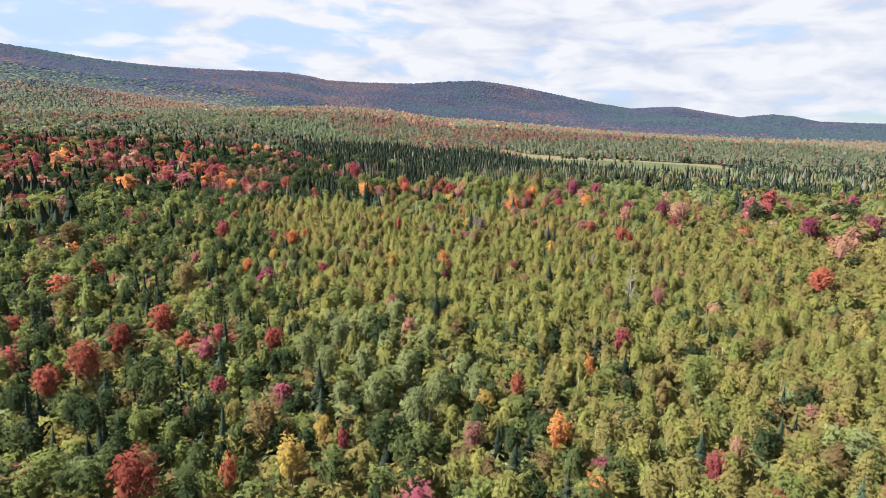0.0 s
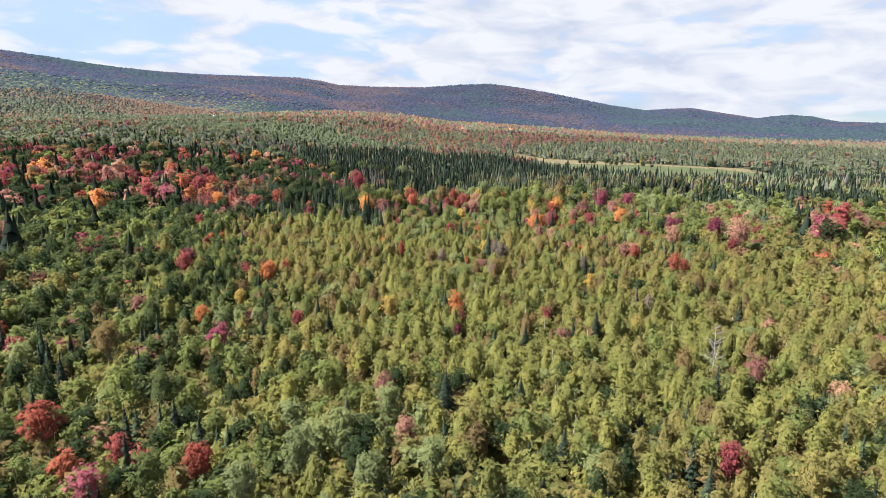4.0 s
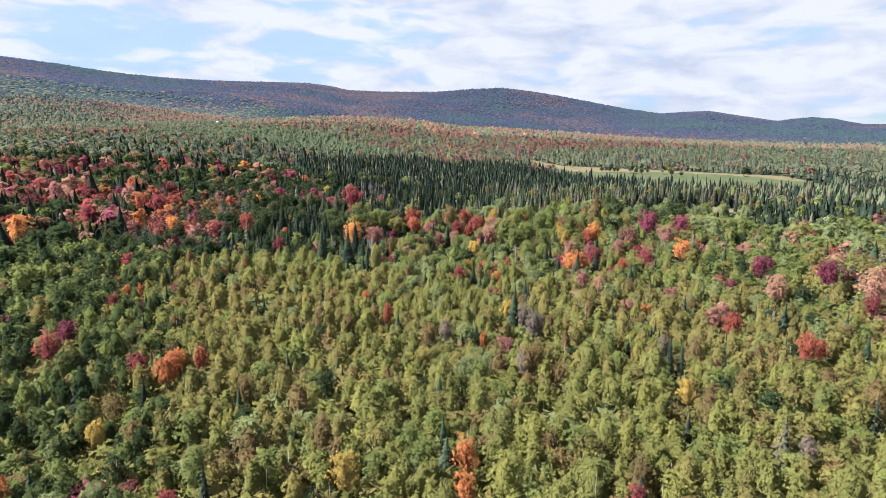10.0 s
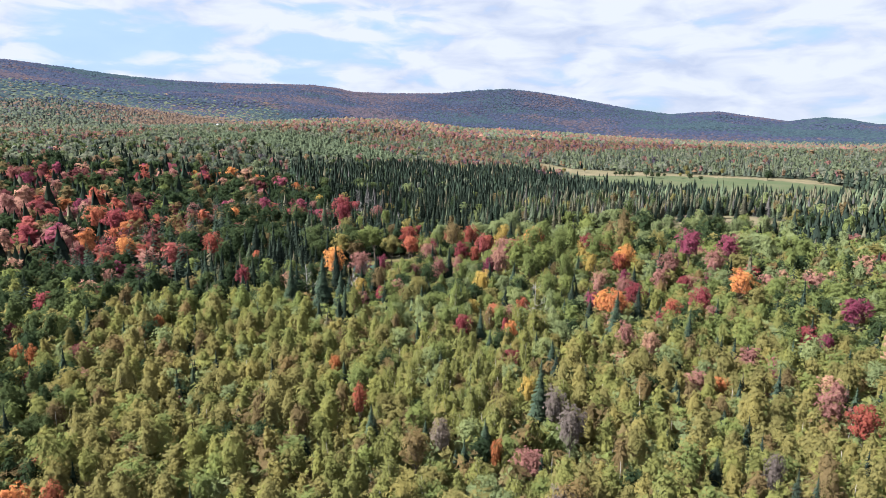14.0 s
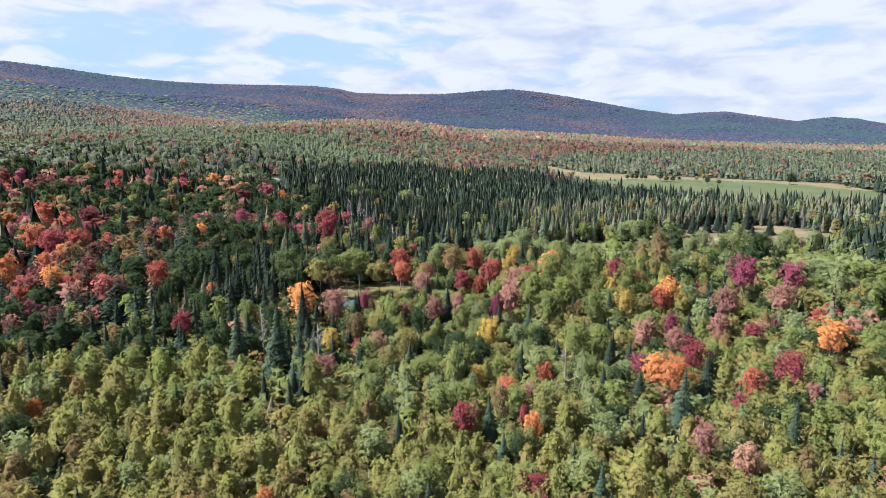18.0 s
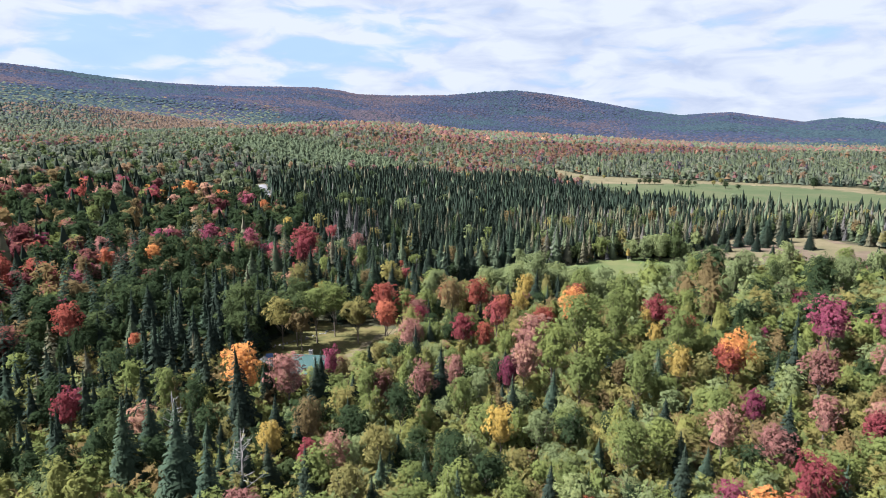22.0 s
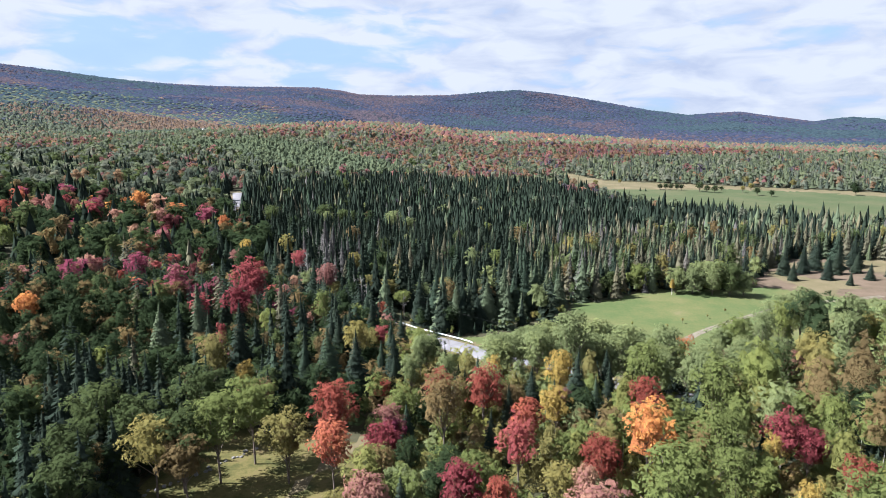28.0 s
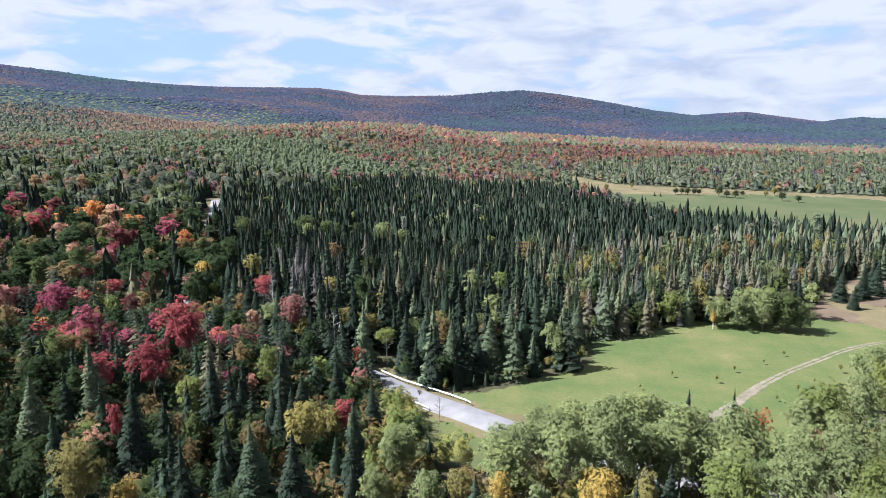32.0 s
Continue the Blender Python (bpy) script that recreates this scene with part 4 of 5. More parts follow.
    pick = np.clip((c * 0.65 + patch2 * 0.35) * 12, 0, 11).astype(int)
    # darker reds for western maples, part of the painted shade
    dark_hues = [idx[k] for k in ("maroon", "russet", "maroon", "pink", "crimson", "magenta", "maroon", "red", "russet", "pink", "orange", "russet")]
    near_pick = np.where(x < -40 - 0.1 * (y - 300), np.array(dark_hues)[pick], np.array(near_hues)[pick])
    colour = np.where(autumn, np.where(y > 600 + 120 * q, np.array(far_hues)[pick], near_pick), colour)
    # far spruces are paled with the same haze colours
    colour = np.where((kind == 2) & (y > 870), np.where(c < 0.64, idx["far_haze_dark"], np.where(c < 0.66, idx["needle"], idx["far_haze_green"])), colour)
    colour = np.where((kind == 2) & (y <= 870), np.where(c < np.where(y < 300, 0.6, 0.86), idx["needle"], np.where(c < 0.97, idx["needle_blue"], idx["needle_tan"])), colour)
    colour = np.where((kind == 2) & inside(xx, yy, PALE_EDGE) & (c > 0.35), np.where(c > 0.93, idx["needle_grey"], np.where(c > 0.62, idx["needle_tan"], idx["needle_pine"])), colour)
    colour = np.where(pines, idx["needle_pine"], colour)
    # painted haze grows with distance: slope colours first, then hill colours
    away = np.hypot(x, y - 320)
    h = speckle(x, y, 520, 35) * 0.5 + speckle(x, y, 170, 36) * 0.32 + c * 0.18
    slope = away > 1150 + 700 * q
    warm = np.isin(colour, [idx[k] for k in ("far_haze_rose", "far_haze_rust", "hill_haze_rust", "pink")])
    colour = np.where(slope, np.where(warm | (h > 0.62), idx["slope_haze_rust"], np.where(((kind == 2) & (c < 0.6)) | (h < 0.34), idx["slope_haze_dark"], idx["slope_haze_green"])), colour)
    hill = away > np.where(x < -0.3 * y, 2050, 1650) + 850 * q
    colour = np.where(hill, np.where(h < 0.45, idx["hill_haze_green"], np.where(h < 0.62, idx["hill_haze_violet"], idx["hill_haze_rust"])), colour)
    return kind, colour


def nearest_view(x, y):
    """How near the flight comes to a place that lies ahead of it."""
    return np.maximum(np.maximum(66, np.abs(x) / 0.74), y - 320)


LABEL = {
    "olive": "with olive-green leaves turning yellow", "lime": "with yellow-green leaves", "green": "with green leaves", "grey_green": "with pale grey-green leaves",
    "deep_green": "with dark green leaves", "forest_green": "with full green leaves", "needle": "with dark green needles", "needle_blue": "with blue-green needles", "needle_tan": "with brownish cone-laden tips", "needle_grey": "dead with bare grey twigs", "needle_pine": "with green needles",
    "red": "with red autumn leaves", "maroon": "with dark maroon autumn leaves", "crimson": "with crimson autumn leaves", "magenta": "with purple-red autumn leaves", "pink": "with faded pink autumn leaves",
    "orange": "with bright orange autumn leaves", "yellow": "with golden yellow leaves", "russet": "with thinning russet-brown leaves", "bare": "nearly leafless with grey twigs",
}
NOUN = {"birch": ("birch_tree", "slender young birch"), "broad": ("maple_tree", "round-crowned maple"), "leafy": ("aspen_tree", "round-crowned aspen"), "spruce": ("spruce_tree", "narrow conical spruce"), "grove": ("aspen_tree", "round-crowned aspen"), "bush": ("aspen_tree", "bushy young aspen"), "park": ("shade_tree", "high-crowned shade tree")}
LEAFY = ("green", "forest_green", "grey_green", "deep_green", "olive", "lime")
CROWN_MESH = {k: [mesh_of(k + "_crown", v, f, [LEAF["green"]], outward=o) for (v, f, o), _ in FULL[k]] for k in FULL}
WOOD_MESH = {k: [mesh_of(k + "_trunk", v, f, [BIRCH_BARK if k == "birch" else BARK], smooth=True) for _, (v, f) in FULL[k]] for k in FULL}
HEIGHT = {"birch": 8.6, "broad": 11.6, "spruce": 11.6, "grove": 12.0, "park": 11.0, "bush": 8.5}
RADIUS = {"birch": 1.85, "broad": 2.9, "spruce": 2.7, "grove": 3.2, "park": 2.7, "bush": 3.3}


def plant(rng, x, y, kind, colour, scale, tall=1.0, note="", sink=0.0):
    """One tree as a thing: an empty with trunk and crown."""
    v = int(rng.integers(len(CROWN_MESH[kind])))
    name, words = NOUN["leafy" if kind == "broad" and colour in LEAFY else kind]
    tree = new(name)
    tree.empty_display_size = 0.5
    tree.matrix_basis = Matrix.LocRotScale((x, y, float(ground_height(x, y)) - sink * scale * tall), Euler((rng.normal(0, 0.02), rng.normal(0, 0.02), rng.uniform(0, 6.28))), (scale, scale, scale * tall))
    for part_name, me in (("trunk", WOOD_MESH[kind][v]), ("crown", CROWN_MESH[kind][v])):
        ob = new(part_name, me)
        ob.parent = tree
        if part_name == "crown":
            ob.material_slots[0].link = "OBJECT"
            ob.material_slots[0].material = LEAF[colour]
            ob.color = (float(rng.uniform(0, 1)), 0.5, 0.5, 1)
    return tagged(tree, words + " " + LABEL[colour] + (" " + note if note else "" if colour == "bare" else " in a mixed wood"), "tree", "trees of the wood")


def pour(name, label, rng, lods, x, y, kind, colour, size, tall, leaves, smooth=False):
    """Many trees joined into one object."""
    V, F, M, O, T, base = [], [], [], [], [], 0
    z = ground_height(x, y)
    pick = rng.integers(0, 100, len(x))
    for k, kname in enumerate(KINDS):
        for j, (tv, tf, *to) in enumerate(lods[kname]):
            m = np.where((kind == k) & (pick % len(lods[kname]) == j))[0]
            if not len(m):
                continue
            w = rng.uniform(0, 2 * math.pi, len(m))
            c, s = np.cos(w)[:, None], np.sin(w)[:, None]
            sz = size[m][:, None]
            P = np.empty((len(m), len(tv), 3), np.float32)
            P[:, :, 0] = (tv[None, :, 0] * c - tv[None, :, 1] * s) * sz + x[m][:, None]
            P[:, :, 1] = (tv[None, :, 0] * s + tv[None, :, 1] * c) * sz + y[m][:, None]
            P[:, :, 2] = tv[None, :, 2] * sz * tall[m][:, None] + z[m][:, None]
            V.append(P.reshape(-1, 3))
            if to:
                n = to[0]
                O.append(np.stack([n[None, :, 0] * c - n[None, :, 1] * s, n[None, :, 0] * s + n[None, :, 1] * c, np.broadcast_to(n[None, :, 2], P.shape[:2])], -1).reshape(-1, 3).astype(np.float32))
            F.append((tf[None] + (np.arange(len(m)) * len(tv))[:, None, None]).reshape(-1, 3) + base)
            M.append(np.repeat(colour[m], len(tf)))
            T.append(np.repeat(rng.uniform(-0.5, 0.5, len(m)), len(tv)))
            base += len(m) * len(tv)
    me = mesh_of(name, np.concatenate(V), np.concatenate(F), [leaves[k] for k in LEAF_ORDER], np.concatenate(M), smooth=smooth, outward=np.concatenate(O) if O else None, tone=np.concatenate(T))
    ob = new(name, me)
    ob.color = (0.5, 0.5, 0.5, 1)
    return tagged(ob, label, "forest", kind="stuff")


def pour_stems(rng, x, y, tall):
    """Pale birch stems that show through the thin crowns."""
    z = ground_height(x, y)
    pieces = []
    for k in range(len(x)):
        w, off = rng.uniform(math.pi, 2 * math.pi), rng.uniform(0.5, 1.3)
        foot = (x[k] + math.cos(w) * off, y[k] + math.sin(w) * off, z[k])
        head = (foot[0] + rng.normal(0, 0.3), foot[1] + rng.normal(0, 0.3), z[k] + tall[k] * rng.uniform(0.6, 0.86))
        pieces.append(limb(foot, head, rng.uniform(0.05, 0.085), 0.02, 3))
    v, f = joined(pieces)
    tagged(new("birch_stems", mesh_of("birch_stems", v, f, [BIRCH_BARK])), "slender white birch stems among young leaves", "forest", kind="stuff")


def build_forest():
    rng = np.random.default_rng(5)
    hx, hy, hr = (np.array([h[k] for h in HEROES]) for k in range(3))
    for x, y, r, kind, colour, height in HEROES:
        s = r / RADIUS[kind] * (0.86 if y < 270 else 1.0)
        plant(rng, x, y, kind, colour, s, height / (HEIGHT[kind] * s))

    def away(x, y, gap):
        ok = np.ones(len(x), bool)
        for a in range(0, len(x), 4000):
            dx, dy = x[a:a + 4000, None] - hx, y[a:a + 4000, None] - hy
            d = np.hypot(dx, np.where(dy < 0, dy * 0.42, dy))
            ok[a:a + 4000] = (d > hr * np.where(hy > 280, gap * 1.2, gap * 1.05)).all(1)
        return ok

    def verge(x, y):
        return (off_line(x, y, ROAD_LINE) < 5.5) & (y > 610) & (y < 715)

    # near wood
    x, y = scatter(rng, -330, 330, 30, 560, 2.45)
    d = nearest_view(x, y)
    keep = in_view(x, y, 30) & clear_of(x, y) & (d < 175) & away(x, y, 1.0) & ~(inside(x, y, DARK_EDGE) & (d > 120))
    x, y, d = x[keep], y[keep], d[keep]
    kind, colour = stand(rng, x, y)
    grown = rise(230, 330, y)
    thin = rng.uniform(0, 1, len(x)) < np.where(kind == 1, 0.56, np.where(kind == 2, 0.8, 1.0)) * (1 - 0.40 * grown)
    x, y, d, kind, colour = x[thin], y[thin], d[thin], kind[thin], colour[thin]
    size = np.clip(rng.normal(0.94, 0.13, len(x)), 0.6, 1.3) * np.where(kind == 0, 1.0, np.where(kind == 1, 0.86, 1.0))
    size = np.where(kind == 2, size * (0.66 + 0.3 * rise(230, 330, y)), size * np.where(kind == 1, 0.76 + 0.14 * rise(230, 330, y), 0.92 + 0.2 * rise(230, 330, y)))
    size = np.where((kind == 2) & (x < -20) & (y > 330), size * 1.12, size)
    size = np.where((kind == 1) & (x < -20) & (y > 385), size * 0.85, size)
    size = np.where(inside(x, y, YARD_LOW), size * 0.92, size)
    size = np.where((y > 345) & (y < 446) & (kind != 2) & (x > -20), size * 1.15, size)
    size = np.where((x > 38) & (y > 360) & (y < 452) & (kind != 2), size * 1.5, size)
    west = (x < -55) & (y > 320) & (kind == 1)
    stay = ~west | (rng.uniform(0, 1, len(x)) < 0.72)
    size = np.where(west, size * 1.28, size)
    x, y, d, kind, colour, size = x[stay], y[stay], d[stay], kind[stay], colour[stay], size[stay]
    tall = rng.uniform(0.88, 1.12, len(x))
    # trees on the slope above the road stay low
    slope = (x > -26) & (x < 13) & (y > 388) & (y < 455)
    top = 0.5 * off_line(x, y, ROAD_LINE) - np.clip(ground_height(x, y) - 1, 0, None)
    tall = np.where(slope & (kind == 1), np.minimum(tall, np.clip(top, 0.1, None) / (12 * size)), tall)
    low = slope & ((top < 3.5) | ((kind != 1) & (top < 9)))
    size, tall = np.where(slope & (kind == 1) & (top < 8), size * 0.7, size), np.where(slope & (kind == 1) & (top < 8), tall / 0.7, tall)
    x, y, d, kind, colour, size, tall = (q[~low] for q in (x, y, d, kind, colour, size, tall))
    order = np.argsort(np.hypot(x * 1.2, 0) + np.abs(y - 300) * 0.16 + rng.uniform(0, 8, len(x)))
    single = np.zeros(len(x), bool)
    for k, most in enumerate((290, 215, 210)):
        mine = order[(kind[order] == k) & (d[order] < 110)]
        single[mine[:most]] = True
    for i in np.where(single)[0]:
        plant(rng, x[i], y[i], KINDS[kind[i]], LEAF_ORDER[colour[i]], size[i], tall[i])
    near = ~single & (d < 112)
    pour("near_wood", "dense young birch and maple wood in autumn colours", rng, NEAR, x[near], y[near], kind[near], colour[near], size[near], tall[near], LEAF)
    stems = (kind == 0) & (d < 92) & (rng.uniform(0, 1, len(x)) < 0.42)
    pour_stems(rng, x[stems], y[stems], 8.6 * size[stems])
    mid = ~single & ~near
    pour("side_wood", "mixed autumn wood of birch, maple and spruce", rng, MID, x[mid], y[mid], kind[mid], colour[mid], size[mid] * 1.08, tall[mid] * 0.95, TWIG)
    # thicket under the young trees
    x, y = scatter(rng, -110, 110, 34, 345, 2.8)
    keep = in_view(x, y, 20) & clear_of(x, y) & (nearest_view(x, y) < 115)
    x, y = x[keep], y[keep]
    low = len(x)
    bx, by = scatter(rng, -20, 130, 345, 446, 3.2)
    keep = clear_of(bx, by) & (off_line(bx, by, ROAD_LINE) > 9)
    x, y = np.concatenate([x, bx[keep]]), np.concatenate([y, by[keep]])
    low = len(x)
    sx, sy = scatter(rng, -150, -20, 345, 470, 3.3)
    keep = in_view(sx, sy, 20) & clear_of(sx, sy) & (nearest_view(sx, sy) < 175)
    x, y = np.concatenate([x, sx[keep]]), np.concatenate([y, sy[keep]])
    kind, colour = stand(rng, x, y)
    brush = [LEAF_ORDER.index(k) for k in ("olive", "russet", "lime", "green", "olive", "lime", "grey_green")]
    colour = np.where(rng.uniform(0, 1, len(x)) < 0.92, np.array(brush)[rng.integers(0, 7, len(x))], np.where(kind == 2, brush[3], colour))
    # western thicket in deep green too, its shade put into the colour
    colour[low:] = np.where(rng.uniform(0, 1, len(x) - low) < 0.8, LEAF_ORDER.index("deep_green"), LEAF_ORDER.index("russet"))
    pour("thicket", "low leafy thicket under young birches", rng, THICKET, x, y, kind, colour, rng.uniform(0.85, 1.45, len(x)), rng.uniform(0.8, 1.2, len(x)), LEAF)
    # middle distance
    x, y = scatter(rng, -760, 760, 60, 980, 4.0)
    d = nearest_view(x, y)
    keep = in_view(x, y) & clear_of(x, y) & (d >= 175) & (d < 520) & ~inside(x, y, DARK_EDGE) & ~verge(x, y)
    x, y = x[keep], y[keep]
    kind, colour = stand(rng, x, y)
    thin = rng.uniform(0, 1, len(x)) < np.where(kind == 1, 0.50, np.where(kind == 0, 0.8, 1.0))
    x, y, kind, colour = x[thin], y[thin], kind[thin], colour[thin]
    pour("middle_wood", "dark spruce wood with maples beyond it", rng, LOW, x, y, kind, colour, np.where(kind == 2, np.clip(rng.normal(0.98, 0.24, len(x)), 0.4, 1.6) * np.where((y > 540) & (x > -20), 1.14, 1.0), np.clip(rng.normal(1.08, 0.2, len(x)), 0.5, 1.6)), rng.uniform(0.78, 1.05, len(x)), SPRAY)
    x, y = scatter(rng, -200, 760, 440, 910, 2.9)
    d = nearest_view(x, y)
    keep = in_view(x, y) & clear_of(x, y) & (d >= 120) & (d < 560) & inside(x, y, DARK_EDGE) & away(x, y, 0.7) & ~verge(x, y)
    x, y = x[keep], y[keep]
    kind, colour = stand(rng, x, y)
    # the front of the stand is older and mixed
    fore = 1 - rise(490, 550, y + (speckle(x, y, 30, 51) - 0.5) * 40)
    luck = rng.uniform(0, 1, len(x))
    leafy_one = (kind == 2) & (x < 40) & (luck < 0.022 + 0.10 * fore)
    kind = np.where(leafy_one, 1, kind)
    mixed = np.array([LEAF_ORDER.index(k) for k in ("grey_green", "olive", "forest_green", "forest_green", "deep_green", "russet")])
    colour = np.where(leafy_one, mixed[rng.integers(0, 6, len(x))], colour)
    needles = np.array([LEAF_ORDER.index(k) for k in ("needle_blue", "needle_blue", "needle_pine", "needle_blue", "needle_tan", "needle_grey")])
    colour = np.where((kind == 2) & (x < 60) & (rng.uniform(0, 1, len(x)) < 0.10 + 0.34 * fore), needles[rng.integers(0, np.where(x < -35, 6, np.where(y < 500, 3, 5)))], colour)
    thin = rng.uniform(0, 1, len(x)) < np.where(leafy_one, 0.6, np.where(kind == 1, 0.24, np.where(kind == 0, 0.4, np.where((y > 620) & (x > 90), 0.7, 0.94 - 0.44 * fore))))
    x, y, kind, colour, fore = x[thin], y[thin], kind[thin], colour[thin], fore[thin]
    size = np.where(kind == 2, np.clip(rng.normal(1.0 + 0.24 * fore, 0.2 + 0.06 * fore, len(x)), 0.5, 1.75), rng.uniform(0.75, 1.2, len(x)))
    tall = rng.uniform(0.84, 1.16, len(x))
    front = nearest_view(x, y) < 285
    for where, form in ((front, FIR_NEAR), (~front, FIR)):
        pour("spruce_stand", "close dark stand of narrow spruces", rng, form, x[where], y[where], kind[where], colour[where], size[where], tall[where], SPRAY)
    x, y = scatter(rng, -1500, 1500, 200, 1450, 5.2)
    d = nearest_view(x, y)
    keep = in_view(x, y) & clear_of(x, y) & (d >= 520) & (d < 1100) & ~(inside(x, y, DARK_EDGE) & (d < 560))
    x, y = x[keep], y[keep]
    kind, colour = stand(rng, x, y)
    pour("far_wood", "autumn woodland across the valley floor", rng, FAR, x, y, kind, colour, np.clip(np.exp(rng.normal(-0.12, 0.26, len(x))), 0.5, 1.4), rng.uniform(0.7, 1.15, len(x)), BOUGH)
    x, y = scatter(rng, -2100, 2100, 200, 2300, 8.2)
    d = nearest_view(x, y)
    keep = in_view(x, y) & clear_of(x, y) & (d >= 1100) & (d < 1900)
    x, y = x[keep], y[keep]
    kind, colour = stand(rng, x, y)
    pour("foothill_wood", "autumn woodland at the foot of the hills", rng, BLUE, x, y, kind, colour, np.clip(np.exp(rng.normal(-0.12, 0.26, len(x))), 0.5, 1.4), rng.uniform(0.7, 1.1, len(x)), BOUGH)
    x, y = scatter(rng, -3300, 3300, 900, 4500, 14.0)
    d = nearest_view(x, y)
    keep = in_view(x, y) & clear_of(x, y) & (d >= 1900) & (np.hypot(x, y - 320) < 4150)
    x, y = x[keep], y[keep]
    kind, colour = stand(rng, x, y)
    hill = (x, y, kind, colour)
    x, y = scatter(rng, -760, 760, -420, 900, 8.0)
    keep = (~in_view(x, y, np.where(nearest_view(x, y) < 175, 30, 45)) | (y < 31)) & clear_of(x, y) & (np.hypot(x, y - 200) < 620)
    x, y = x[keep], y[keep]
    kind, colour = stand(rng, x, y)
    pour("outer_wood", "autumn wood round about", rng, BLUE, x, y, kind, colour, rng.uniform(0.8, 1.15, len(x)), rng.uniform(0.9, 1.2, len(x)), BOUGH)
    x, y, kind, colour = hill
    pour("hill_wood", "wooded hills on the skyline in painted blue-violet haze", rng, HAZY, x, y, kind, colour, rng.uniform(0.8, 1.4, len(x)), rng.uniform(0.5, 0.9, len(x)), BOUGH)


build_forest()

# ---- the cabin, its yard, the road's rails and the meadow ----


def part(name, bm, material, parent, label=""):
    me = bpy.data.meshes.new(name)
    bm.to_mesh(me)
    bm.free()
    me.materials.append(material)
    ob = new(name, me)
    ob.parent = parent
    return tagged(ob, label)


def block(*boxes, bevel=0.015):
    """Boxes (x0, x1, y0, y1, z0, z1) with slightly rounded edges."""
    bm = bmesh.new()
    for x0, x1, y0, y1, z0, z1 in boxes:
        made = bmesh.ops.create_cube(bm, size=1.0)["verts"]
        bmesh.ops.scale(bm, vec=(x1 - x0, y1 - y0, z1 - z0), verts=made)
        bmesh.ops.translate(bm, vec=((x0 + x1) / 2, (y0 + y1) / 2, (z0 + z1) / 2), verts=made)
    if bevel:
        bmesh.ops.bevel(bm, geom=bm.edges[:], offset=bevel, segments=1, affect="EDGES")
    return bm


def prism(outline, x0, x1):
    """An outline of (y, z) drawn out along x."""
    bm = bmesh.new()
    a = [bm.verts.new((x0, y, z)) for y, z in outline]
    b = [bm.verts.new((x1, y, z)) for y, z in outline]
    n = len(outline)
    bm.faces.new(a[::-1]), bm.faces.new(b)
    for k in range(n):
        bm.faces.new((a[k], a[(k + 1) % n], b[(k + 1) % n], b[k]))
    bmesh.ops.recalc_face_normals(bm, faces=bm.faces[:])
    return bm


def rod(p, q, r0, r1, sides=8):
    bm = bmesh.new()
    v, f = limb(p, q, r0, r1, sides)
    vs = [bm.verts.new(c) for c in v]
    for t in f:
        bm.faces.new([vs[k] for k in t])
    bm.faces.new(vs[:sides][::-1]), bm.faces.new(vs[sides:])
    bmesh.ops.recalc_face_normals(bm, faces=bm.faces[:])
    return bm


def thing(name, x, y, turn, label, category, group="", z=None):
    ob = new(name)
    ob.matrix_basis = pose(x, y, float(ground_height(x, y)) if z is None else z, 0, 0, turn)
    return tagged(ob, label, category, group)


GREEN_METAL = surface("green_roof_metal", [(0.2, (0.007, 0.033, 0.028)), (0.5, (0.009, 0.040, 0.035)), (0.85, (0.013, 0.052, 0.046))], 0.6, 0.6, 0.05)
BROWN_WOOD = surface("brown_stained_boards", [(0.2, (0.061, 0.022, 0.013)), (0.5, (0.094, 0.037, 0.020)), (0.85, (0.127, 0.055, 0.030))], 1.5, 0.8, 0.3, stretch=(0.4, 0.4, 5))
DARK_WOOD = surface("dark_weathered_wood", [(0.2, (0.05, 0.035, 0.028)), (0.8, (0.11, 0.08, 0.065))], 2.0, 0.85, 0.3)
WHITE_PAINT = surface("white_paint", [(0.2, (0.310, 0.310, 0.304)), (0.8, (0.397, 0.397, 0.391))], 1.5, 0.6, 0.1)
CHIMNEY = surface("chimney_stucco", [(0.2, (0.300, 0.252, 0.228)), (0.8, (0.420, 0.384, 0.360))], 3.0, 0.9, 0.3)
GREY_ROOF = surface("grey_shed_roofing", [(0.2, (0.043, 0.040, 0.040)), (0.5, (0.062, 0.060, 0.060)), (0.85, (0.085, 0.080, 0.077))], 1.2, 0.8, 0.2)
GALVANISED = surface("galvanised_steel", [(0.2, (0.30, 0.31, 0.32)), (0.8, (0.46, 0.47, 0.48))], 1.5, 0.5, 0.05, metallic=0.3)
PANEL_BLUE = surface("panel_blue", [(0.2, (0.025, 0.045, 0.100)), (0.8, (0.050, 0.080, 0.150))], 2.0, 0.25, 0.05)
POLE_WOOD = surface("pole_wood", [(0.2, (0.16, 0.13, 0.11)), (0.8, (0.30, 0.26, 0.22))], 2.0, 0.9, 0.3)
STONE = surface("field_stone", [(0.2, (0.07, 0.068, 0.064)), (0.8, (0.17, 0.16, 0.15))], 2.5, 0.9, 0.6)
SOIL = surface("brown_bank", [(0.2, (0.07, 0.042, 0.028)), (0.8, (0.16, 0.10, 0.07))], 0.8, 1.0, 0.6)
BLACK = surface("rubber", [(0.2, (0.015, 0.015, 0.015)), (0.8, (0.035, 0.035, 0.035))], 3.0, 0.8, 0.1)


def glass_material():
    m, tree, N = material("window_glass")
    p = N("ShaderNodeBsdfPrincipled", Base_Color=(0.03, 0.035, 0.04, 1), Roughness=0.05)
    N("ShaderNodeOutputMaterial", Surface=p.outputs[0])
    return m


GLASS = glass_material()


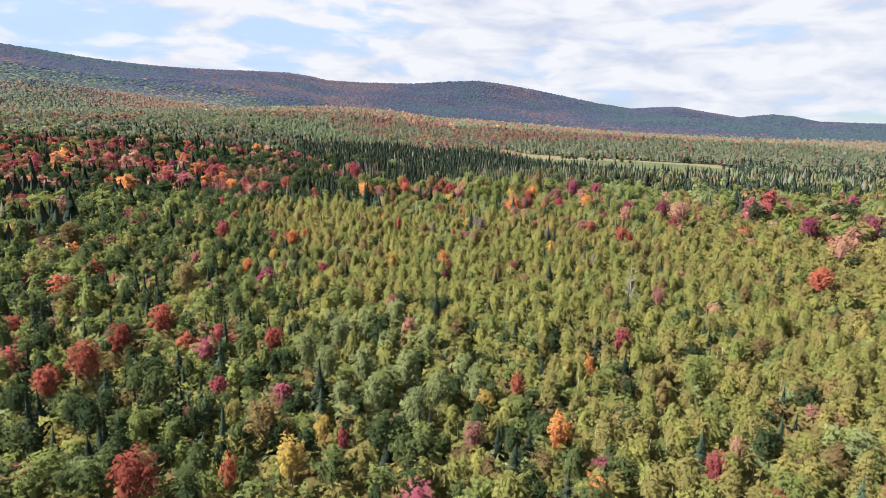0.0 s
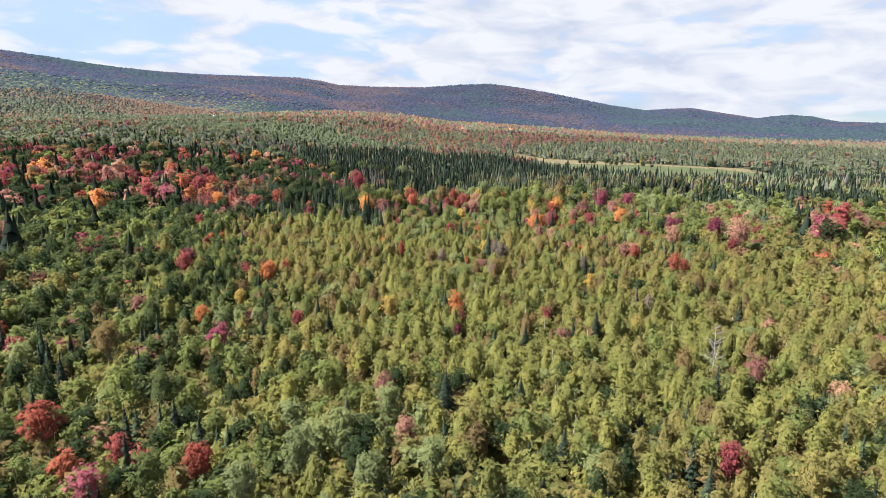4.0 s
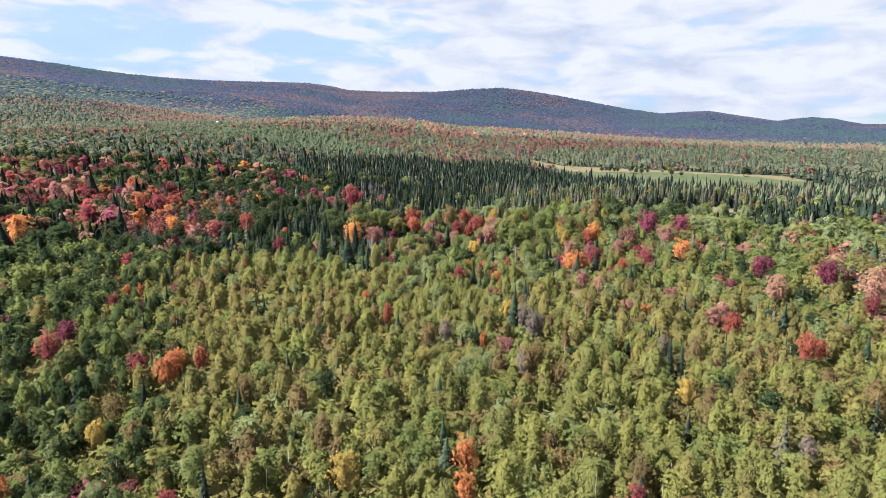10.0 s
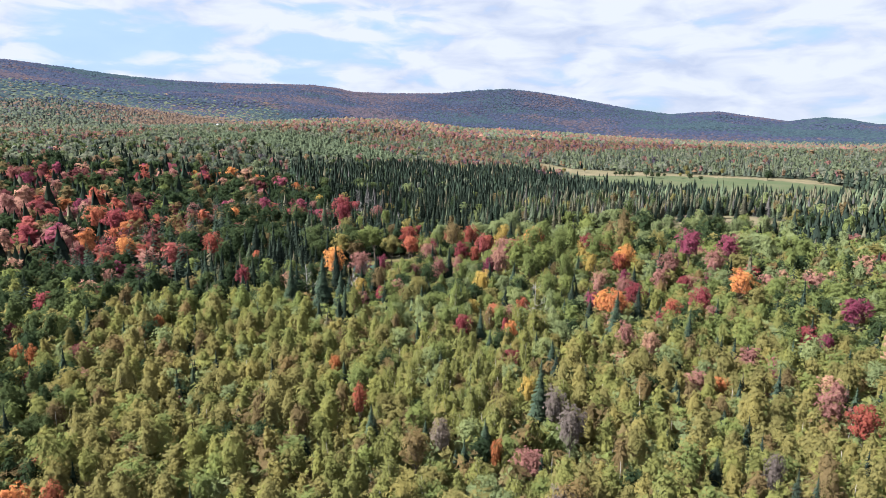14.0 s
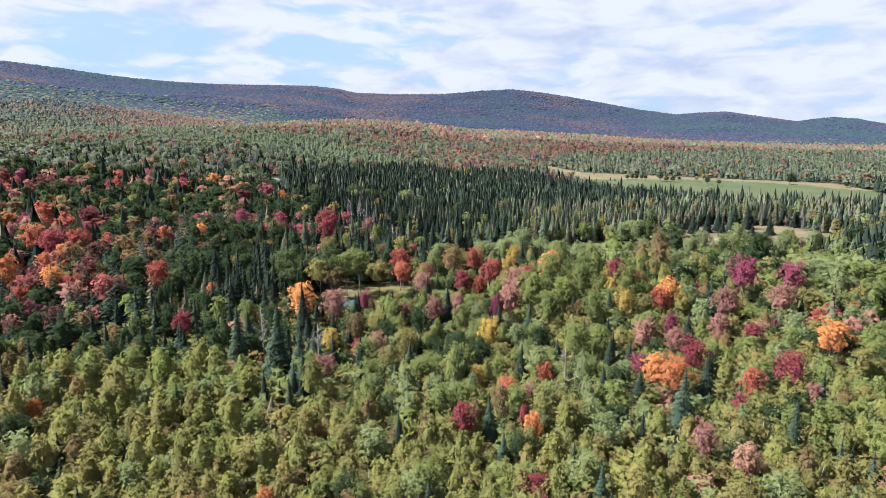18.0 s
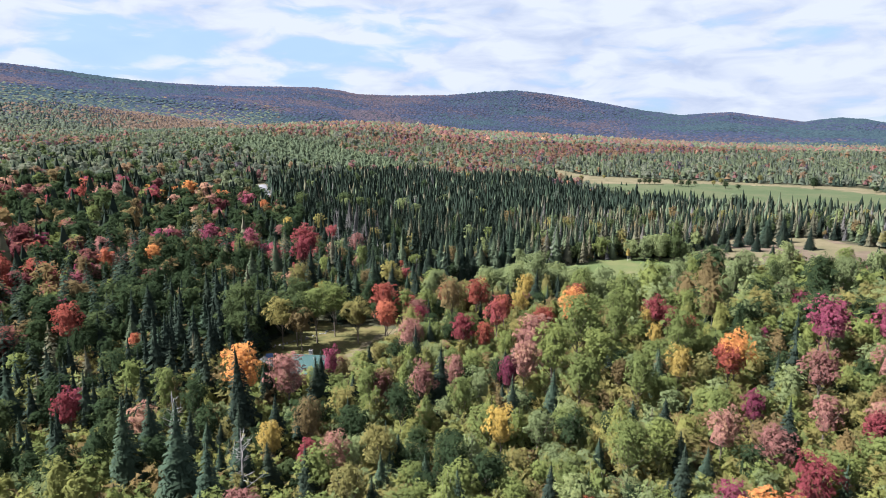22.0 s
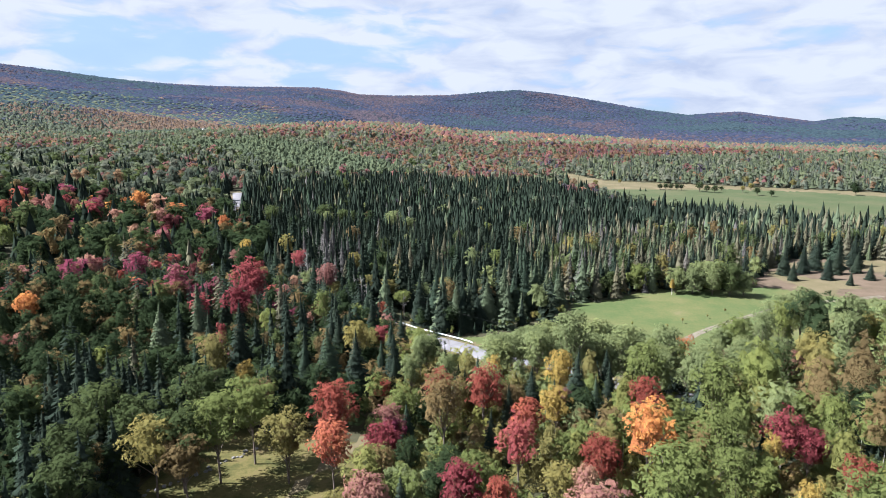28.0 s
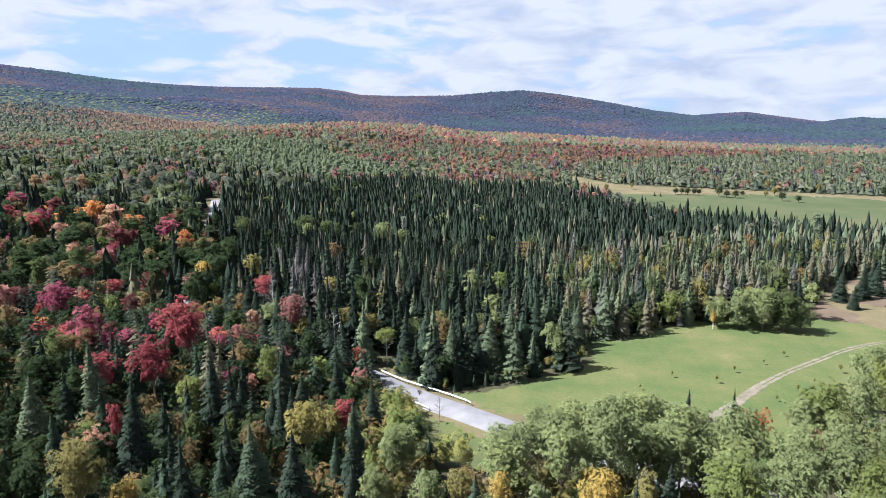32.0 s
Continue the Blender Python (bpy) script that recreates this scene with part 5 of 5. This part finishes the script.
def build_cabin():
    house = thing("cabin", -34.9, 339.2, -5, "small brown cabin with a green ribbed metal roof and white windows", "house")
    hx, hy, eave, ridge = 3.45, 3.75, 2.45, 4.75
    part("stone_footing", block((-hx - 0.05, hx + 0.05, -hy - 0.05, hy + 0.05, -1.2, 0.12)), STONE, house)
    # walls as overlapping courses of boards
    for side, boxes in (("front_wall", [(-hx, hx, -hy, -hy + 0.15, 0.12, eave)]), ("back_wall", [(-hx, hx, hy - 0.15, hy, 0.12, eave)])):
        wall = part(side, block(*boxes), BROWN_WOOD, house)
        y = -hy if side == "front_wall" else hy
        for k in range(9):
            z = 0.14 + k * 0.255
            part("board", block((-hx - 0.02, hx + 0.02, y - 0.025, y + 0.025, z, z + 0.235), bevel=0.008), BROWN_WOOD, wall)
    for sx in (-1, 1):
        x0, x1 = (sx * hx - 0.075 - sx * 0.075, sx * hx + 0.075 - sx * 0.075)
        part("gable_wall", prism([(-hy + 0.15, 0.12), (hy - 0.15, 0.12), (hy - 0.15, eave), (0, ridge - 0.1), (-hy + 0.15, eave)], x0, x1), BROWN_WOOD, house)
    slope = (ridge - eave) / hy
    for sy in (-1, 1):
        low = eave - slope * 0.45
        roof = part("roof_slope", prism([(0, ridge + 0.02), (0, ridge + 0.09), (sy * (hy + 0.45), low + 0.09), (sy * (hy + 0.45), low + 0.02)], -hx - 0.35, hx + 0.35), GREEN_METAL, house)
        for k in range(19):
            x = -hx - 0.32 + k * (2 * hx + 0.6) / 18
            part("roof_rib", prism([(0, ridge + 0.08), (0, ridge + 0.125), (sy * (hy + 0.45), low + 0.125), (sy * (hy + 0.45), low + 0.08)], x, x + 0.04), GREEN_METAL, roof)
        part("eave_board", block((-hx - 0.36, hx + 0.36, sy * (hy + 0.45) - 0.03, sy * (hy + 0.45) + 0.03, low - 0.12, low + 0.03)), DARK_WOOD, house)
    part("ridge_cap", prism([(-0.18, ridge + 0.04), (0, ridge + 0.16), (0.18, ridge + 0.04), (0, ridge + 0.10)], -hx - 0.36, hx + 0.36), GREEN_METAL, house)
    stack = part("chimney", block((-0.35, 0.35, 0.3, 0.9, 3.9, 5.55)), CHIMNEY, house, "pale masonry chimney")
    part("cap", block((-0.43, 0.43, 0.22, 0.98, 5.55, 5.67)), STONE, stack)
    part("flue", rod((0, 0.6, 5.6), (0, 0.6, 5.95), 0.12, 0.12, 10), BLACK, stack)
    part("vent_pipe", rod((1.1, -0.9, 4.0), (1.1, -0.9, 4.75), 0.07, 0.07), WHITE_PAINT, house, "white plastic vent pipe")
    for x in (-1.75, 0.85, 2.45):
        w = part("window", block((x - 0.34, x + 0.34, -hy - 0.05, -hy + 0.02, 1.15, 1.95)), WHITE_PAINT, house, "white framed window")
        for px in (-0.145, 0.145):
            for pz in (1.36, 1.74):
                part("pane", block((x + px - 0.115, x + px + 0.115, -hy - 0.062, -hy - 0.045, pz - 0.155, pz + 0.155), bevel=0), GLASS, w)
    part("door", block((-0.75, 0.1, -hy - 0.06, -hy + 0.02, 0.14, 2.1)), DARK_WOOD, house)
    # porch at the shaded gable
    part("porch_roof", prism([(-0.6, 2.55), (-0.6, 2.65), (4.3, 2.45), (4.3, 2.35)], hx + 0.05, hx + 3.0), DARK_WOOD, house, "brown porch roof")
    part("porch_deck", block((hx + 0.03, hx + 2.8, -0.5, 4.2, -0.3, 0.18)), DARK_WOOD, house)
    for x, y in ((hx + 2.7, -0.4), (hx + 2.7, 4.1), (hx + 2.7, 1.8)):
        part("porch_post", block((x - 0.07, x + 0.07, y - 0.07, y + 0.07, 0.1, 2.5)), DARK_WOOD, house)


def build_shed():
    shed = thing("shed", -45.3, 340.6, 20, "small weathered garden shed with a grey gabled roof", "shed")
    part("body", block((-1.3, 1.3, -1.7, 1.7, -0.5, 1.9)), DARK_WOOD, shed)
    for sx in (-1, 1):
        bm = bmesh.new()
        c = [bm.verts.new(p) for p in ((0, -2, 3.0), (0, 2, 3.0), (sx * 1.75, 2, 1.75), (sx * 1.75, -2, 1.75), (0, -2, 2.92), (0, 2, 2.92), (sx * 1.75, 2, 1.67), (sx * 1.75, -2, 1.67))]
        for f in ((0, 1, 2, 3), (7, 6, 5, 4), (0, 3, 7, 4), (2, 1, 5, 6), (3, 2, 6, 7), (0, 4, 5, 1)):
            bm.faces.new([c[k] for k in f])
        bmesh.ops.recalc_face_normals(bm, faces=bm.faces[:])
        part("roof_slope", bm, GREY_ROOF, shed)
    part("lean_to_roof", prism([(-2.0, 1.62), (-2.0, 1.70), (1.6, 1.70), (1.6, 1.62)], -3.7, -1.5), GREY_ROOF, shed)
    for y in (-1.8, 1.4):
        part("post", block((-3.6, -3.5, y, y + 0.1, -0.6, 1.62)), DARK_WOOD, shed)
    panel = thing("solar_panel", -45.2, 343.6, 15, "small blue solar panel tilted on a wooden frame", "solar panel")
    bm = block((-0.8, 0.8, -0.5, 0.5, -0.02, 0.02), bevel=0)
    bmesh.ops.rotate(bm, cent=(0, 0, 0), matrix=Matrix.Rotation(radians(42), 3, "X"), verts=bm.verts[:])
    bmesh.ops.translate(bm, vec=(0, 0, 2.6), verts=bm.verts[:])
    part("panel", bm, PANEL_BLUE, panel)
    for x in (-0.75, 0.75):
        part("strut", rod((x, 0.3, -0.3), (x, 0.3, 2.9), 0.045, 0.045), GALVANISED, panel)
        part("brace", rod((x, -0.4, 2.25), (x, 0.3, 2.25), 0.03, 0.03), GALVANISED, panel)
    trailer = thing("flat_trailer", -53.2, 349.6, -12, "low flat trailer with a pale plank deck under the trees", "trailer")
    for k in range(6):
        part("plank", block((-1.7, 1.7, -0.75 + k * 0.25, -0.52 + k * 0.25, 0.55, 0.6), bevel=0.006), GALVANISED, trailer)
    part("frame", block((-1.7, -1.6, -0.75, 0.75, 0.42, 0.55), (1.6, 1.7, -0.75, 0.75, 0.42, 0.55), (-1.6, 2.6, -0.05, 0.05, 0.42, 0.55)), BLACK, trailer)
    for sy in (-0.9, 0.9):
        wheel = part("wheel", rod((0, sy - 0.1, 0.3), (0, sy + 0.1, 0.3), 0.3, 0.3, 14), BLACK, trailer)
        part("rim", rod((0, sy - 0.11, 0.3), (0, sy + 0.11, 0.3), 0.16, 0.16, 10), GALVANISED, wheel)
    rng = np.random.default_rng(3)
    for k in range(26):
        u = k / 25
        x, y = -49 + 11 * u + rng.normal(0, 0.3), 356.5 + 14 * u ** 1.3 + rng.normal(0, 0.3)
        stone = new("boulder", rock_mesh(rng))
        stone.matrix_basis = Matrix.LocRotScale((x, y, float(ground_height(x, y)) + 0.05), Euler((0, 0, rng.uniform(0, 6))), Vector((1, 1, 1)) * rng.uniform(0.15, 0.42))
        tagged(stone, "grey field stone in a dry-laid row", "stone", "stones of the row")


def rock_mesh(rng):
    bm = bmesh.new()
    bmesh.ops.create_icosphere(bm, subdivisions=2, radius=1.0)
    for v in bm.verts:
        v.co *= rng.uniform(0.82, 1.12)
        v.co.z *= 0.6
    me = bpy.data.meshes.new("boulder")
    bm.to_mesh(me)
    bm.free()
    me.materials.append(STONE)
    return me


def guard_rail(points, label):
    x0, y0 = points[0]
    rail = thing("guard_rail", x0, y0, 0, label, "guard rail", "rails of the bridge", z=0)
    pts = smooth_line([(x - x0, y - y0) for x, y in points], 1.0)
    z = ground_height(pts[:, 0] + x0, pts[:, 1] + y0) + 0.25
    bm = bmesh.new()
    rows = []
    for (x, y), h in zip(pts, z):
        rows.append([bm.verts.new((x + dx, y + dx, h + dz)) for dx, dz in ((0, 0.42), (0.06, 0.50), (0, 0.58), (0.06, 0.66), (0, 0.76), (-0.03, 0.76), (0.02, 0.66), (-0.04, 0.58), (0.02, 0.50), (-0.03, 0.42))])
    for a, b in zip(rows, rows[1:]):
        for k in range(10):
            bm.faces.new((a[k], a[(k + 1) % 10], b[(k + 1) % 10], b[k]))
    part("beam", bm, GALVANISED, rail)
    for (x, y), h in list(zip(pts, z))[1::2]:
        part("post", block((x + 0.03, x + 0.16, y + 0.03, y + 0.16, h - 0.9, h + 0.72)), POLE_WOOD, rail)


def power_pole(x, y, group):
    pole = thing("power_pole", x, y, 40, "grey wooden power pole with a crossarm beside the road", "pole", group)
    part("mast", rod((0, 0, -1), (0, 0, 9.2), 0.15, 0.10, 10), POLE_WOOD, pole)
    part("crossarm", block((-0.9, 0.9, -0.06, 0.06, 8.55, 8.68)), POLE_WOOD, pole)
    for k in (-0.8, 0.0, 0.8):
        part("insulator", rod((k, 0, 8.68), (k, 0, 8.85), 0.05, 0.035, 8), WHITE_PAINT, pole)


def power_line(a, b):
    za, zb = float(ground_height(*a)) + 8.8, float(ground_height(*b)) + 8.8
    cu = bpy.data.curves.new("wire", "CURVE")
    cu.dimensions, cu.bevel_depth, cu.bevel_resolution = "3D", 0.012, 1
    s = cu.splines.new("POLY")
    s.points.add(12)
    for k in range(13):
        u = k / 12
        s.points[k].co = (a[0] + (b[0] - a[0]) * u, a[1] + (b[1] - a[1]) * u, za + (zb - za) * u - 1.2 * 4 * u * (1 - u), 1)
    cu.materials.append(BLACK)
    tagged(new("power_line", cu), "thin sagging overhead wire between poles", "wire", "wires along the road")


def dead_tree(x, y, height, lean, seed, label, wood=None):
    rng = np.random.default_rng(seed)
    tree = thing("dead_tree", x, y, rng.uniform(0, 360), label, "dead tree")
    wood = wood or DEAD_WOOD
    part("trunk", rod((0, 0, -0.5), (lean * height, 0, height), height * 0.016, 0.03, 7), wood, tree)
    for k in range(int(height * 1.6)):
        u = rng.uniform(0.3, 0.95)
        w, l = rng.uniform(0, 6.28), height * 0.30 * (1.15 - u) * rng.uniform(0.5, 1.3)
        p = np.array([lean * height * u, 0, height * u])
        q = p + np.array([math.cos(w) * l, math.sin(w) * l, l * rng.uniform(0.25, 0.9)])
        v = joined([limb(p, q, 0.05, 0.015, 4)] + [limb(p + (q - p) * s, p + (q - p) * s + rng.normal(0, 0.3, 3) * l + np.array([0, 0, 0.25 * l]), 0.025, 0.008, 3) for s in (0.45, 0.65, 0.85)])
        me = mesh_of("branch", v[0], v[1], [wood])
        ob = new("branch", me)
        ob.parent = tree


def undergrowth():
    rng = np.random.default_rng(23)
    x, y = scatter(rng, -56, -18, 314, 350, 2.3)
    keep = inside(x, y, YARD_FRONT) & ~inside(x, y, [(-42, 331), (-28, 331), (-26, 348), (-42, 348)])
    x, y = x[keep], y[keep]
    ex, ey = scatter(rng, -60, 180, 395, 580, 2.1)
    edge = clear_of(ex, ey) & ~(clear_of(ex + 3.5, ey) & clear_of(ex - 3.5, ey) & clear_of(ex, ey + 3.5) & clear_of(ex, ey - 3.5))
    edge &= (off_line(ex, ey, ROAD_LINE) > 9) | (ey > 452)
    edge &= ~((ex > -22) & (ex < 12) & (ey < 450))
    x, y = np.concatenate([x, ex[edge]]), np.concatenate([y, ey[edge]])
    n = len(x)
    kind = np.where(rng.uniform(0, 1, n) < 0.15, 2, 1)
    idx = {k: i for i, k in enumerate(LEAF_ORDER)}
    hues = np.array([idx[k] for k in ("green", "olive", "lime", "green", "deep_green", "grey_green", "olive", "green", "russet")])
    colour = np.where(kind == 2, idx["needle_blue"], hues[rng.integers(0, len(hues), n)])
    pour("undergrowth", "low bushes and saplings along the clearings", rng, NEAR, x, y, kind, colour, rng.uniform(0.16, 0.34, n), rng.uniform(0.8, 1.2, n), LEAF)


def build_yard_and_meadow():
    rng = np.random.default_rng(17)
    undergrowth()
    build_cabin()
    build_shed()
    shade_trees = [(-52, 345, "forest_green", 1.15), (-56, 352, "forest_green", 1.2), (-46, 355, "olive", 1.2), (-43, 357, "forest_green", 1.15), (-41, 354, "russet", 1.0), (-39, 360, "green", 1.25), (-36, 366, "green", 1.25), (-29, 361, "olive", 1.0), (-52, 361, "forest_green", 1.2), (-47, 372, "forest_green", 1.2), (-58, 362, "forest_green", 1.25)]
    for x, y, col, s in shade_trees:
        plant(rng, x, y, "park", col, s, 1.0, "on a mown lawn")
    guard_rail([(-26.5, 468), (-22, 464.6), (-14, 459.6), (-4.5, 453.2), (-2.2, 450.6)], "white steel guard rail on wooden posts beside the road")
    guard_rail([(-22.5, 456.2), (-18, 452.6), (-13, 448.8), (-11.8, 447.4)], "short steel guard rail at the culvert")
    poles = [(-31, 474), (38, 423), (-136, 640)]
    for x, y in poles:
        power_pole(x, y, "poles along the road")
    power_line(poles[0], poles[1])
    bank = thing("stream_bank", -9, 461.5, 0, "bare brown earth bank above a culvert", "bank")
    me = rock_mesh(rng)
    me.materials[0] = SOIL
    ob = new("soil", me)
    ob.parent = bank
    ob.scale = (2.6, 1.6, 1.1)
    for x, y in [(65, 474), (58, 467), (75, 480), (83, 486), (75, 462), (68, 457), (92, 475), (101, 482), (107, 486), (82, 468), (48, 470), (38, 462), (112, 474), (96, 466)]:
        plant(rng, x, y, "broad", "lime" if rng.uniform() < 0.6 else "olive", rng.uniform(0.10, 0.2), 1.1, "newly set in a meadow")
    for x, y, s in [(112, 893, 0.75), (142, 921, 0.5), (155, 869, 0.35), (151, 873, 0.4), (240, 858, 0.6), (251, 867, 0.75), (262, 905, 0.8), (300, 890, 0.8)]:
        plant(rng, x, y, "spruce" if s < 0.5 else "broad", "needle_blue" if s < 0.5 else "olive", s * 1.4, 0.9, "in a far field", 1.5)
    for x, y, s in [(172, 882, 0.55), (177, 881, 0.55), (182, 880, 0.6), (187, 878, 0.55), (191, 878, 0.5), (204, 866, 0.7), (209, 862, 0.62), (215, 858, 0.7), (245, 839, 0.65), (253, 829, 0.5), (226, 872, 0.45), (330, 840, 0.7), (345, 870, 0.8), (372, 812, 0.5)]:
        plant(rng, x, y, "broad", "deep_green", s * 1.9, 0.75, "in a far field", 3.4)
    for x, y, s in [(74, 512, 0.85), (80, 510, 1.0), (87, 509, 1.1), (93, 508, 1.1), (98, 508, 0.9), (84, 515, 1.0), (91, 516, 1.0), (49, 506, 0.8), (60, 514, 1.0), (66, 518, 0.95), (44, 505, 0.7)]:
        plant(rng, x, y, "bush", ("forest_green", "green", "grey_green")[int(rng.integers(3))], s * 1.4, 1.0, "beside a meadow")
    for x, y in [(72, 509), (73, 511)]:
        plant(rng, x, y, "birch", "yellow", 0.75, 1.0, "at the meadow's edge")
    plant(rng, -31, 461.5, "broad", "red", 0.72, 1.2, "beside the road")
    for x, y, s in [(129, 543, 1.0), (139, 547, 1.0), (147, 552, 1.05), (134, 552, 0.9), (143, 535, 0.85), (157, 556, 1.45), (152, 545, 0.9), (123, 549, 0.9), (150, 560, 1.1), (162, 548, 1.0), (168, 560, 1.2), (128, 533, 0.7), (160, 535, 0.8), (172, 540, 1.0), (118, 541, 0.8), (147, 526, 0.6)]:
        plant(rng, x, y, "spruce", "needle_blue" if s > 1.2 else "needle", s, 1.0, "on bare sandy ground")
    dead_tree(45.5, 139, 13.0, 0.05, 1, "bare white dead trunk above the young wood")
    dead_tree(15, 272, 13.5, 0.0, 2, "bare grey dead tree with fine branches")
    dead_tree(-29, 287, 13.0, 0.02, 3, "bare grey dead tree among maples")
    dead_tree(-44, 300, 12.0, -0.03, 4, "bare grey dead tree among spruces")
    for k, (x, y, h) in enumerate([(-40, 474, 14), (-43, 477, 13), (-38, 472, 11), (-65, 498, 15), (-73, 529, 17), (-64, 519, 17), (-26, 474, 9)]):
        dead_tree(x, y, h, rng.normal(0, 0.02), 10 + k, "standing dead grey conifer in the spruce wood")
    dead_tree(-9, 436, 8.0, 0.0, 30, "leafless grey roadside shrub")


build_yard_and_meadow()


def far_house(x, y, turn, w, d, wall, roof, label):
    """A house a long way off: walls, gables, roof, windows and a chimney."""
    house = thing("farmhouse", x, y, turn, label, "house", "houses across the valley")
    part("wall", block((-w, w, -d, d, -2, 3.2)), wall, house)
    part("roof", prism([(-d - 0.5, 3.1), (0, 6.2), (d + 0.5, 3.1), (d + 0.5, 3.3), (0, 6.5), (-d - 0.5, 3.3)], -w - 0.4, w + 0.4), roof, house)
    for sx in (-w, w - 0.2):
        part("gable", prism([(-d, 3.15), (0, 6.15), (d, 3.15)], sx, sx + 0.2), wall, house)
    for k in (-0.6, 0.0, 0.6):
        part("window", block((k * w - 0.5, k * w + 0.5, -d - 0.05, -d + 0.05, 1.0, 2.3)), GLASS, house)
    part("chimney", block((w * 0.4, w * 0.4 + 0.8, 0.4, 1.2, 5, 7.4)), CHIMNEY, house)


far_house(-640, 1690, 12, 9, 4.5, WHITE_PAINT, GALVANISED, "long white farmhouse with a pale roof on the wooded slope")
far_house(-414, 905, -30, 2.6, 2.2, WHITE_PAINT, GREY_ROOF, "small white house with a pale roof among trees")
far_house(-760, 1900, 0, 6, 4, CHIMNEY, GREY_ROOF, "tan house on a wooded hillside")
